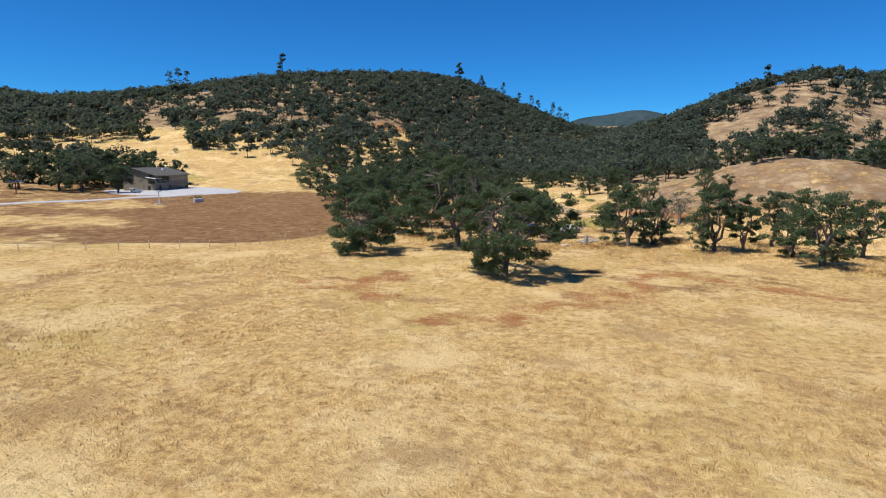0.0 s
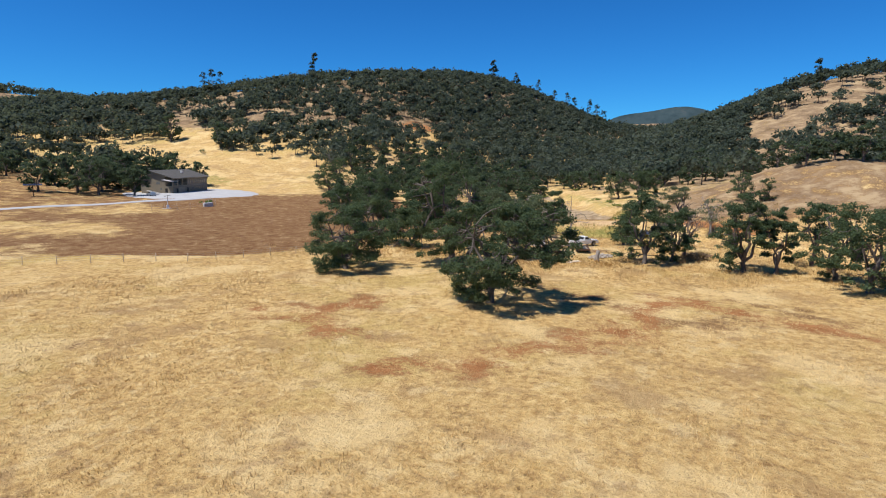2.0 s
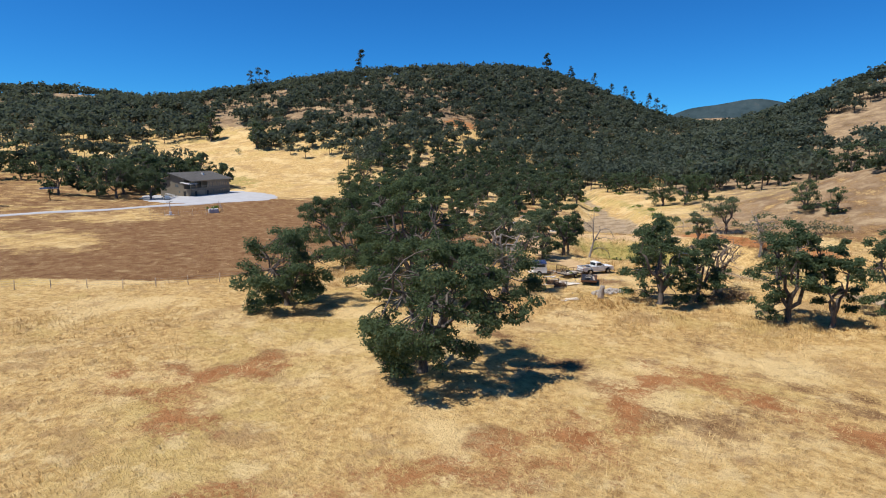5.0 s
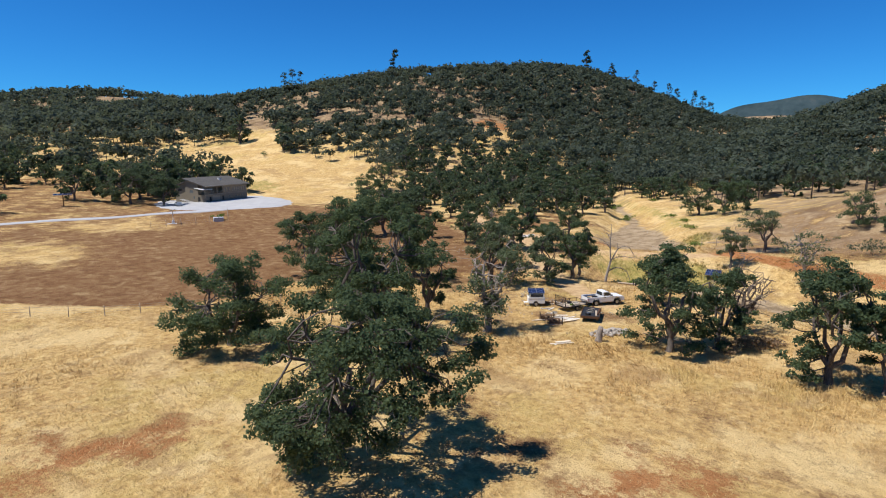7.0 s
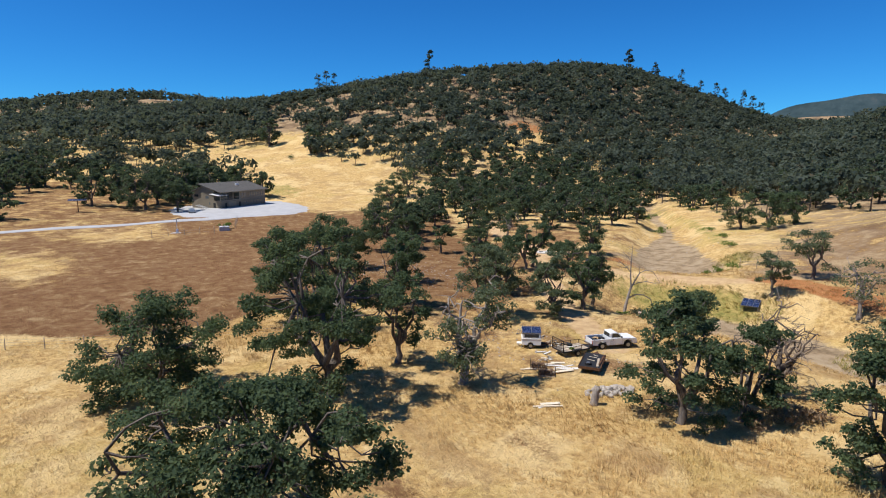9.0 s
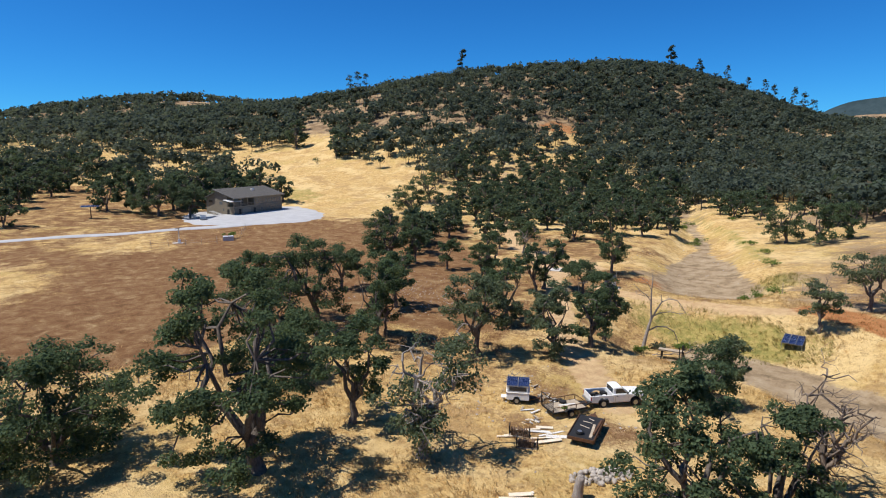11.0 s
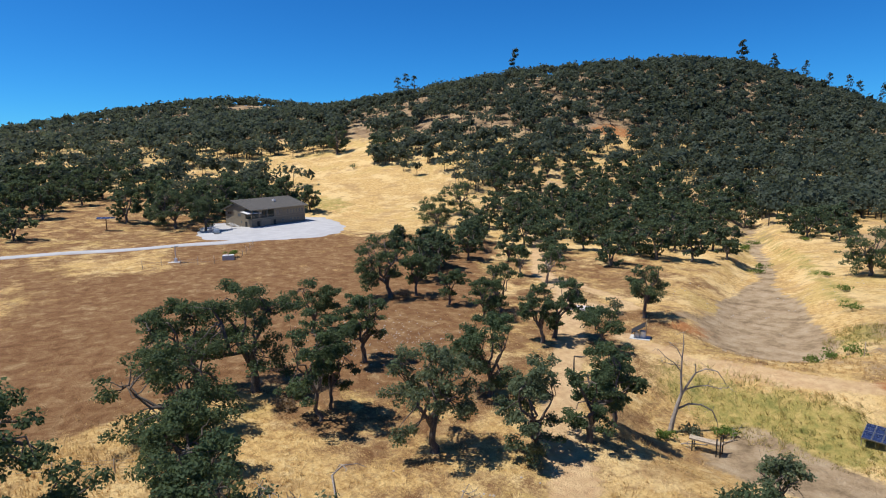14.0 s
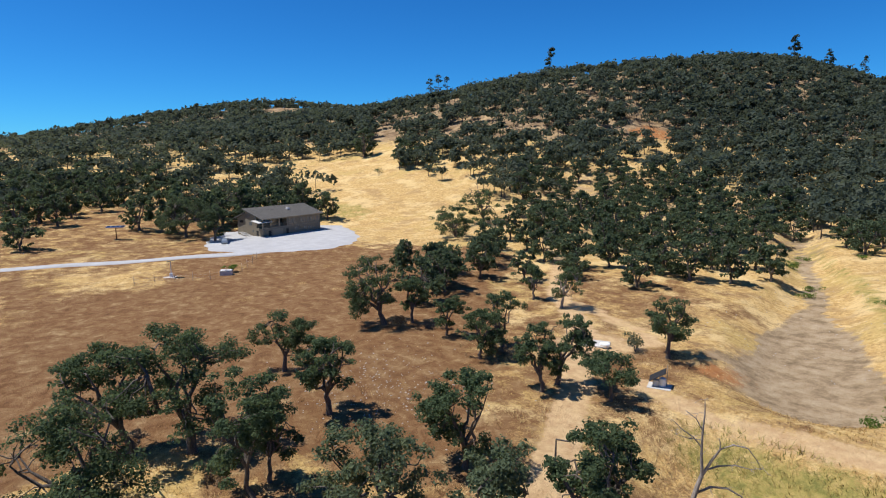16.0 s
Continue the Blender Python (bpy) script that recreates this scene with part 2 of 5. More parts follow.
def drum(r, a, b, m=Matrix(), sides=18, bevel=0.0, r2=None):
    """A round along z from a to b, turned by m."""
    bm = bmesh.new()
    bmesh.ops.create_cone(bm, cap_ends=True, segments=sides, radius1=r, radius2=r if r2 is None else r2, depth=b - a, matrix=m @ Matrix.Translation((0, 0, (a + b) / 2)))
    if bevel:
        bmesh.ops.bevel(bm, geom=[e for e in bm.edges if e.calc_face_angle(0) > 0.8], offset=bevel, segments=2, affect="EDGES", clamp_overlap=True)
    return bm


def tubes(lines, sides=5):
    """Arrays of tapered tubes along bent lines of (point, radius)."""
    verts, faces = [], []
    for line in lines:
        base = len(verts)
        pts = [np.array(p, float) for p, _ in line]
        for i, (p, r) in enumerate(line):
            d = pts[min(i + 1, len(pts) - 1)] - pts[max(i - 1, 0)]
            d = d / (np.linalg.norm(d) + 1e-9)
            u = np.cross(d, (0.3, 0.9, 0.31))
            u = u / (np.linalg.norm(u) + 1e-9)
            w = np.cross(d, u)
            for k in range(sides):
                a = 2 * math.pi * k / sides
                verts.append(pts[i] + r * (u * math.cos(a) + w * math.sin(a)))
        for i in range(len(line) - 1):
            for k in range(sides):
                a, b = base + i * sides + k, base + i * sides + (k + 1) % sides
                faces.append((a, b, b + sides, a + sides))
    return np.array(verts), np.array(faces)


def bent(rng, a, b, n, wobble):
    """Points of a crooked line from a to b."""
    a, b = np.array(a, float), np.array(b, float)
    t = np.linspace(0, 1, n)[:, None]
    p = a + (b - a) * t
    j = rng.normal(0, wobble, (n, 3)) * np.sin(np.pi * t) * np.linalg.norm(b - a)
    return p + j


def leaves(rng, centres, radii, count, size, squash=0.72, loose=0.42, inner=1.6, sides=4):
    """Small leaf blades spread over lumps: arrays of corners and of four- or three-cornered faces."""
    centres, radii = np.asarray(centres), np.asarray(radii)
    weights = radii ** 2 / np.sum(radii ** 2)
    which = rng.choice(len(centres), count, p=weights)
    d = rng.normal(0, 1, (count, 3))
    d /= np.linalg.norm(d, axis=1)[:, None]
    low = d[:, 2] < -0.3
    d[low, 2] *= rng.uniform(-1, 0.7, low.sum())
    # ragged lumps: leaves bunch into sprays
    wave = 1 + 0.16 * np.sin(d[:, 0] * 5.1 + which) * np.sin(d[:, 1] * 4.7 + which * 1.7) + 0.10 * np.sin(d[:, 2] * 7 + which * 0.6)
    r = radii[which] * wave * rng.uniform(0.58, 1.08, count) ** 0.75
    core = rng.random(count) < 0.09
    r[core] *= 0.6
    p = centres[which] + d * r[:, None] * np.array((1, 1, squash))
    nrm = d * (1 - loose) + rng.normal(0, 1, (count, 3)) * loose + np.array((0, 0, 0.25))
    nrm /= np.linalg.norm(nrm, axis=1)[:, None]
    u = np.cross(nrm, rng.normal(0, 1, (count, 3)))
    u /= np.linalg.norm(u, axis=1)[:, None]
    w = np.cross(nrm, u)
    s = (size * rng.uniform(0.55, 1.35, count) * np.where(core, inner, 1.0))[:, None]
    if sides == 3:
        verts = np.stack((p - u * s * 0.75, p + u * s * 0.45 - w * s * 0.62, p + u * s * 0.45 + w * s * 0.62), 1)
    else:
        verts = np.stack((p - u * s * 0.62, p - w * s * 0.42 + nrm * s * 0.12, p + u * s * 0.62, p + w * s * 0.42 + nrm * s * 0.12), 1)
    return verts.reshape(-1, 3), np.arange(count * sides).reshape(-1, sides)


# ---- the land ----
HILLS = []


def hill(x, y, r, h):
    HILLS.append((x, y, r, h))


# long wooded ridge
hill(-405, 400, 110, 21.8), hill(-350, 490, 110, 37.6), hill(-300, 590, 110, 2.7), hill(-255, 690, 120, 87.5)
hill(-190, 760, 120, 20.2), hill(-120, 800, 120, -66.7), hill(-260, 430, 80, 13.1), hill(-210, 540, 90, 16.0)
hill(-160, 620, 90, -12.6), hill(-330, 330, 70, -2.8), hill(-230, 330, 60, 9.9), hill(-150, 460, 70, 1.9)
hill(-100, 560, 90, -17.9)
# western hills
hill(-560, 420, 140, 5.9), hill(-700, 330, 160, 39.8), hill(-780, 520, 180, 48.3), hill(-650, 200, 130, -17.7)
hill(-850, 150, 200, 33.6), hill(-450, 270, 110, 5.4), hill(-520, 100, 130, 20.0), hill(-700, -50, 200, -8.9)
hill(-280, 60, 90, 2.6)
# eastern hills and the valley's head
hill(60, 620, 120, 10.5), hill(110, 500, 100, 66.1), hill(160, 400, 100, -49.4), hill(60, 400, 70, 23.7)
hill(60, 280, 60, 13.7), hill(0, 900, 180, 82.7), hill(130, 700, 140, 25.2), hill(-40, 370, 60, -2.9)
# grassy spur beside the creek, closing hills all round
hill(24, 214, 20, 8.5), hill(55, 205, 26, 6.0), hill(600, 380, 150, 70), hill(700, -150, 180, 60), hill(100, -900, 220, 60), hill(-700, -700, 220, 60)
# crest at the head of the valley
hill(-145, 900, 50, 18), hill(-95, 900, 45, 9)
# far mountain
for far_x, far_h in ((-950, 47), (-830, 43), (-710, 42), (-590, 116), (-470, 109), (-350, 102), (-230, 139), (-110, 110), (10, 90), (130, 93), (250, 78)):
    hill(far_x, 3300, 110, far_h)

WASH = [(-92, 318), (-78, 288), (-63, 256), (-53, 234), (-46, 212), (-39, 196), (-34, 183)]
POND = [(-27, 154), (-17, 152.5), (8, 142), (30, 130)]


def polyline(x, y, pts):
    d = np.full(x.shape, 1e9)
    for (ax, ay), (bx, by) in zip(pts, pts[1:]):
        k = np.clip(((x - ax) * (bx - ax) + (y - ay) * (by - ay)) / ((bx - ax) ** 2 + (by - ay) ** 2), 0, 1)
        d = np.minimum(d, np.hypot(x - ax - k * (bx - ax), y - ay - k * (by - ay)))
    return d


def height(x, y):
    x, y = np.asarray(x, float), np.asarray(y, float)
    z = sum(h * np.exp(-((x - a) ** 2 + (y - b) ** 2) / (2 * r * r)) for a, b, r, h in HILLS)
    # level pad of the house
    k = np.exp(-(np.maximum(np.hypot((x + 183) / 1.0, (y - 182) / 1.0) - 24, 0) / 14) ** 2)
    z = z * (1 - k) + 2.2 * k
    w = polyline(x, y, WASH)
    z = z - (2.7 * np.exp(-(w / (9.5 - 4.5 * np.clip((y - 205) / 50, 0, 1))) ** 4)) - 0.9 * np.exp(-(w / 20) ** 2)
    p = polyline(x, y, POND)
    z = z - 4.2 * np.exp(-(p / 11) ** 4)
    # gentle swells
    return z + 0.25 * np.sin(x / 13 + 1) * np.sin(y / 17) + 0.12 * np.sin(x / 4.7 + y / 6.1)


def polygon_in(x, y, pts):
    inside = np.zeros(x.shape, bool)
    for (ax, ay), (bx, by) in zip(pts, pts[1:] + pts[:1]):
        cut = ((ay > y) != (by > y)) & (x < (bx - ax) * (y - ay) / (by - ay + 1e-12) + ax)
        inside ^= cut
    return inside


def soft(v, a, b):
    k = np.clip((v - a) / (b - a), 0, 1)
    return k * k * (3 - 2 * k)


TRACK = [(-22, 124), (-29, 131), (-34, 136), (-38, 141), (-45, 151), (-51, 160), (-58, 169), (-68, 181), (-84, 193), (-100, 212), (-120, 232)]
SIDE_TRACK = [(-58, 169), (-55, 182), (-62, 186), (-76, 190)]
DAM = [(-47, 167), (-37.3, 164.2), (-28.6, 167.1), (-18, 169.5), (-8, 177)]
RED_STREAKS = [[(-22, 54), (-17, 57), (-8, 72), (-5, 87)], [(-42, 62), (-37, 63), (-31, 59)], [(-5, 87), (5, 84), (22, 76), (40, 66)], [(-10, 66), (-4, 74)], [(-39, 63), (-33, 72)]]


def zones(x, y):
    """What covers the land: bare red soil, worn dirt, green growth; creek bed, leaf litter, raw clay."""
    s = (x + 80) * -0.69 + (y - 78) * 0.72
    r = (x + 80) * 0.72 + (y - 78) * 0.69
    wave = 4 * np.sin(r / 9.0) + 3 * np.sin(s / 7.0 + r / 15)
    soil = soft(s + 0.4 * wave - 13 * soft(r, 22, 42), 2, 7) * (1 - 0.12 * soft(s, 62, 80)) * soft(152 - s, 0, 34) * soft(72 - r + 0.5 * wave, 0, 12) * (0.30 + 0.70 * soft(r + wave * 3, -42, -8))
    soil = np.maximum(soil * 0.9, 0.60 * soft(-x, 140, 165) * soft(-y, -205, -180) * soft(340 + x, 0, 60))
    for line in RED_STREAKS:
        soil = np.maximum(soil, 0.44 * np.exp(-(polyline(x, y, line) / 4.6) ** 2))
    soil = np.maximum(soil, 0.6 * np.exp(-(np.hypot(x + 78, y - 200) / 30) ** 4))
    soil = np.maximum(soil, 0.58 * np.exp(-(np.hypot(x + 140, (y - 178) * 0.8) / 24) ** 4))
    soil = np.maximum(soil, 0.68 * soft(x, -28, -12) * soft(y, 160, 176) * soft(230 - y, 0, 15))
    for px, py, pr in ((-29.6, 32, 2.6), (-33, 30, 1.8), (-21, 25, 2.0), (-12, 33, 1.5), (6, 44, 2.2), (20, 52, 3.0), (-48, 47, 3.0), (-4, 97, 5), (-20, 88, 6), (-16, 99, 4), (-1, 80, 9), (8, 88, 7), (-12, 84, 6), (-29, 122, 8), (-20, 119, 7), (-26, 115, 6), (-36, 119, 6), (-42, 132, 5), (-30, 128, 5)):
        soil = np.maximum(soil, 0.55 * np.exp(-(np.hypot(x - px, (y - py) * 1.4) / pr) ** 2))
    soil = np.maximum(soil, (0.42 + 0.2 * soft(-x, 38, 48)) * soft(x, -86, -72) * soft(-x, 20, 30) * soft(y, 112, 122) * soft(200 - y, 0, 25))
    dirt = 1.15 * np.exp(-(polyline(x, y, TRACK) / 2.0) ** 4) + 0.8 * np.exp(-(polyline(x, y, SIDE_TRACK) / 1.7) ** 4) + 0.75 * np.exp(-(polyline(x, y, DAM) / 2.2) ** 4)
    dirt = np.maximum(dirt, 0.26 * np.exp(-(np.hypot(x + 27, (y - 119) * 1.1) / 10) ** 4))
    dirt = np.maximum(dirt, 0.65 * np.exp(-(np.hypot(x + 60, y - 175) / 7) ** 4))
    w = polyline(x, y, WASH)
    green = 0.80 * np.exp(-(np.hypot((x + 25) / 2.6, y - 160.8) / 5.4) ** 4)
    green = np.maximum(green, 0.6 * np.exp(-((polyline(x, y, [(-80, 300), (-66, 272), (-50, 246), (-40, 226), (-30, 205)]) - 0) / 2.2) ** 2))
    green = np.maximum(green, 0.9 * np.exp(-(polyline(x, y, [(-76, 285), (-70, 262)]) / 2.5) ** 2))
    green = np.maximum(green, 0.7 * np.exp(-(np.hypot(x + 24, y - 190) / 5) ** 4))
    green = np.maximum(green, 0.55 * np.exp(-(np.hypot((x + 214) / 1.7, y - 217) / 10) ** 4))
    green = np.maximum(green, 0.6 * np.exp(-(np.hypot(x - 2, y - 148) / 6) ** 4))
    bed = soft(8.6 - 6.0 * soft(y, 196, 236) - w + 0.9 * np.sin(x / 3.1 + y / 5.3) * np.sin(y / 4.1), 0, 2.0) * soft(y, 171, 176)
    bed = np.maximum(bed, soft(6.3 - polyline(x, y, POND) + 0.8 * np.sin(x / 2.3) * np.sin(y / 1.9), 0, 2.5) * soft(x, -29, -25))
    bed = np.maximum(bed, 0.85 * np.exp(-(np.hypot((x + 38) / 1.2, y - 186) / 9) ** 4))
    litter = 0.8 * soft(height(x, y), 24, 40) * (1 - 0.8 * np.exp(-(np.hypot((x + 285) / 2.2, y - 268) / 40) ** 4))
    litter = np.maximum(litter, 0.55 * soft(x, -40, -14) * soft(y, 166, 180) * (1 - soft(y, 1000, 1200)))
    litter = np.maximum(litter, 0.75 * soft(x, -70, -30) * soft(y, 225, 280) * (1 - soft(y, 1000, 1200)))
    litter = np.maximum(litter, 0.5 * soft(np.hypot(x + 130, y - 300), 90, 40))
    clay = 0.95 * np.exp(-(polyline(x, y, [(-15, 172), (-10, 169.5), (-2, 164), (8, 158)]) / 3.2) ** 4)
    clay = np.maximum(clay, 0.75 * np.exp(-(np.hypot(x + 200, y - 396) / 13) ** 4))
    clay = np.maximum(clay, 0.6 * np.exp(-(np.hypot(x + 44, y - 180) / 4) ** 4))
    for line in RED_STREAKS:
        clay = np.maximum(clay, 0.50 * np.exp(-(polyline(x, y, line) / 3.4) ** 2))
    return soil, dirt, green, bed, litter, clay


def build_ground():
    n, k = 420, 5.2
    u = np.linspace(-1, 1, n)
    a = 4600 / math.sinh(k)
    gx, gy = np.meshgrid(-38 + a * np.sinh(k * u), 128 + a * np.sinh(k * u))
    gx, gy = gx.ravel(), gy.ravel()
    i = np.arange(n * n).reshape(n, n)
    faces = np.stack((i[:-1, :-1], i[:-1, 1:], i[1:, 1:], i[1:, :-1]), -1).reshape(-1, 4)
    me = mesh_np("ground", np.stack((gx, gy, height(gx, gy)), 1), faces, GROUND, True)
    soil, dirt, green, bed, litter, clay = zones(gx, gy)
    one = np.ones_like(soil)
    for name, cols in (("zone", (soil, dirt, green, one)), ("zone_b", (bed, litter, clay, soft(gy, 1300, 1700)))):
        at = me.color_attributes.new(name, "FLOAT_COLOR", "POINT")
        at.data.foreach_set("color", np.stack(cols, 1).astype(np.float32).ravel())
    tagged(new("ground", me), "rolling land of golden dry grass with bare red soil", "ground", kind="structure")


build_ground()


def up(x, y):
    return float(height(x, y))


# ---- oaks ----
def oak(x, y, h, w, off=0.0, low=0.25, seed=1, lean=(0, 0), count=5200, leaf=0.34, trunk=None, limbs=5, lumps=46, bare=0.0, name="oak_tree",
        label="", material=None, group="valley oaks", dense=1.65, fine=0.60):
    """An oak: crooked tapered trunk, limbs, twigs to each lump of the crown, and a crown of small leaves with gaps."""
    rng = np.random.default_rng(seed)
    cx, cy = off * 0.62 + lean[0], off * 0.78 + lean[1]
    zc, rz = h * (1 + low) / 2, h * (1 - low) / 2
    rad = w / 2
    centres, radii = [], []
    shift = Vector((seed * 3.7, seed * 1.3, seed * 0.7))
    many, boughs = int(lumps * 2.5), max(14, int(lumps * 0.66))
    spread = 1.12 * w / math.sqrt(boughs)
    knots = []
    for _ in range(6000):
        ang, lift = rng.uniform(-math.pi, math.pi), rng.uniform(-1, 1)
        # boughs that reach out unevenly over a skirt that hangs lower on some sides
        way = Vector((math.cos(ang), math.sin(ang), lift * 0.9))
        side = 1.0 + 0.34 * noise.noise(way * 1.5 + shift) + 0.10 * math.sin(3 * ang + 2.3 * seed)
        skirt = h * max(low + 0.13 * math.sin(ang + 1.7 * seed) + 0.07 * math.sin(4 * ang + seed), 0.04)
        wide = skirt + 0.36 * (h - skirt)
        if lift > 0:
            full, z = math.sqrt(max(0.03, 1 - lift ** 2.1)), wide + lift * (h - wide - spread * 0.45)
        else:
            full, z = 1 - 0.30 * lift * lift, wide + lift * (wide - skirt)
        deep = rng.uniform(0.66, 1.0) if rng.random() < 0.8 else rng.uniform(0.1, 0.7)
        r = max((rad * side - spread * 0.42) * full * deep, 0)
        p = np.array((math.cos(ang) * r, math.sin(ang) * r, max(z, 0.5)))
        # the inside under the crown stays open
        if lift < 0 and r < rad * 0.45 and rng.random() < 0.8:
            continue
        if knots and min(np.linalg.norm((p - q) * (1, 1, 1.35)) for q in knots) < spread * 0.44:
            continue
        knots.append(p)
        if len(knots) == boughs:
            break
    for k in range(many):
        d = rng.normal(0, 1, 3)
        d /= np.linalg.norm(d)
        d[2] = d[2] * 0.65 if d[2] > 0 else d[2] * 0.5
        p = knots[k % len(knots)] + d * spread * rng.uniform(0.15, 0.78) + (cx, cy, 0)
        centres.append((p[0], p[1], max(p[2], 0.4)))
        radii.append(min(max(rng.uniform(0.26, 0.42) * spread, 0.34), 1.1))
    centres, radii = np.array(centres), np.array(radii)
    t0 = trunk or 0.030 * h + 0.008 * w
    fork = np.array((cx * 0.3, cy * 0.3, max(h * (low * 0.6 + 0.08), 0.9)))
    main = bent(rng, (0, 0, -0.3), fork, 5, 0.05)
    lines = [[(p, t0 * (1.35 if i == 0 else 1.05 - 0.09 * i)) for i, p in enumerate(main)]]
    tips = []
    for i in range(limbs):
        ang = 2 * math.pi * (i + rng.uniform(-0.25, 0.25)) / limbs
        reach = rng.uniform(0.35, 0.62)
        end = np.array((cx + math.cos(ang) * rad * reach, cy + math.sin(ang) * rad * reach, zc + rz * rng.uniform(-0.15, 0.55)))
        limb = bent(rng, fork - (0, 0, 0.15), end, 6, 0.085)
        lines.append([(p, t0 * (0.62 - 0.095 * j)) for j, p in enumerate(limb)])
        tips.append(limb)
    allpts = np.concatenate(tips)
    small = []
    for c in centres[::2]:
        j = int(np.argmin(np.linalg.norm(allpts - c, axis=1) + rng.uniform(0, 0.5, len(allpts))))
        tw = bent(rng, allpts[j], c, 4, 0.10)
        small.append([(p, t0 * (0.20 - 0.045 * q)) for q, p in enumerate(tw)])
        for _ in range(2 if dense > 2 else 0):
            e = c + rng.normal(0, 0.55, 3) * radii.mean()
            small.append([(p, t0 * (0.09 - 0.025 * q)) for q, p in enumerate(bent(rng, tw[2], e, 3, 0.1))])
    for _ in range(int(bare * 40)):
        j = rng.integers(len(allpts))
        d = rng.normal(0, 1, 3)
        d[2] = abs(d[2]) * 0.6
        e = allpts[j] + d / np.linalg.norm(d) * rad * rng.uniform(0.4, 0.8)
        b = bent(rng, allpts[j], e, 5, 0.14)
        small.append([(p, t0 * (0.24 - 0.05 * q)) for q, p in enumerate(b)])
        for _ in range(4):
            e2 = b[rng.integers(2, 5)] + rng.normal(0, 0.5, 3)
            small.append([(p, t0 * (0.08 - 0.025 * q)) for q, p in enumerate(bent(rng, b[3], e2, 3, 0.15))])
    ob = thing(name, pose(x, y, up(x, y)), label or "dark green oak with a crooked grey trunk in dry grass", "tree", group)
    v1, f1 = tubes(lines, 8)
    v2, f2 = tubes(small, 4 if bare else 3)
    under("trunk", mesh_np("trunk", np.concatenate((v1, v2)), np.concatenate((f1, f2 + len(v1))), TWIG if bare > 0.6 else DEAD if bare > 0.3 else BARK, True), ob)
    if count:
        under("crown", mesh_np("crown", *leaves(rng, centres, radii, int(count * dense), leaf * fine, 0.85), material or LEAF), ob, "dense small dark green leaves")
    return ob


SPREADING = "broad spreading oak with low limbs, dark green, in dry grass"
SLIM = "slim upright oak with a narrow dark green crown"
SPARSE = "half-dead oak with bare grey limbs and thin leaves"
# the field's edge
oak(-22.0, 75.4, 11.0, 16.4, 0.0, 0.23, 8, lean=(1.0, 1.2), count=15500, leaf=0.30, trunk=0.42, limbs=7, lumps=112, label=SPREADING, dense=2.7)
oak(-47.9, 85.6, 9.6, 14.0, 0.2, 0.03, 5, count=11000, leaf=0.33, lumps=62, label=SPREADING, dense=2.1)
oak(-35.4, 95.3, 15.4, 13.4, -1.2, 0.14, 7, count=11500, leaf=0.34, lumps=64, dense=2.0, label="tall dense oak with a dark rounded crown")
oak(-37.0, 105.2, 10.0, 7.2, 0.3, 0.22, 9, count=3800, lumps=34, label=SLIM)
oak(-28.8, 105.5, 10.3, 8.2, 0.9, 0.34, 11, count=2600, lumps=22, bare=0.6, trunk=0.45, label=SPARSE, material=LEAF_GREY)
oak(-10.1, 109.9, 11.0, 9.8, 0.4, 0.10, 13, count=7800, lumps=48, label=SPREADING)
oak(-6.4, 113.6, 8.4, 6.6, 0.6, 0.2, 15, count=4000, lumps=36)
oak(-5.0, 119.8, 9.6, 6.4, 0.8, 0.25, 17, count=0, lumps=26, bare=1.2, name="bare_tree", label="leafless grey tree with a fan of thin twigs", group="")
oak(3.5, 109.2, 11.2, 8.6, -0.4, 0.12, 19, count=6400, lumps=48)
oak(7.5, 108.8, 9.4, 5.6, -0.2, 0.10, 21, count=4200, lumps=34, label=SLIM)
oak(12.8, 118.0, 9.9, 8.2, 0.4, 0.18, 23, count=5200, lumps=42)
oak(16.9, 100.9, 11.4, 10.6, -0.6, 0.12, 25, count=6800, lumps=52, label=SPREADING)
oak(14.2, 107.5, 10.0, 6.5, 0.0, 0.15, 26, count=4200, lumps=36)
oak(24.4, 112.6, 9.6, 8.5, 0.4, 0.18, 27, count=4800, lumps=40)
oak(32.0, 108.0, 10.0, 9.0, 0.0, 0.15, 28, count=4600, lumps=40)
# along the spur and the creek
oak(-13.5, 164.3, 7.2, 5.4, -0.3, 0.35, 31, count=2200, lumps=24, bare=0.15, material=LEAF_GREY)
oak(-9.6, 174.0, 8.6, 8.2, 0.2, 0.30, 32, count=2600, lumps=26, material=LEAF_GREY)
oak(4.5, 192.0, 7.4, 8.0, -0.3, 0.12, 33, count=2600, lumps=28)
oak(9.6, 187.0, 6.2, 5.4, 0.3, 0.1, 34, count=1700, lumps=22)
oak(-33.4, 231.0, 10.2, 11.0, 0, 0.1, 35, count=3600, leaf=0.42, lumps=36)
oak(-26.5, 228.6, 9.9, 9.2, 0, 0.1, 36, count=3200, leaf=0.42, lumps=34)
oak(-22.0, 235.0, 9.0, 8.4, 0, 0.1, 37, count=2600, leaf=0.42, lumps=30)
oak(-16.1, 129.4, 6.8, 6.8, 0.2, 0.15, 38, count=2600, lumps=28)
oak(-17.0, 138.6, 5.2, 5.0, 0, 0.12, 40, count=2000, lumps=24, bare=0.3, material=LEAF_GREY)
oak(-2.0, 158.6, 8.6, 7.0, 0, 0.3, 30, count=900, lumps=18, bare=0.55, material=LEAF_GREY, label=SPARSE)
oak(2.5, 133.0, 8.2, 6.6, 0, 0.2, 39, count=2200, lumps=26, bare=0.3, material=LEAF_GREY)
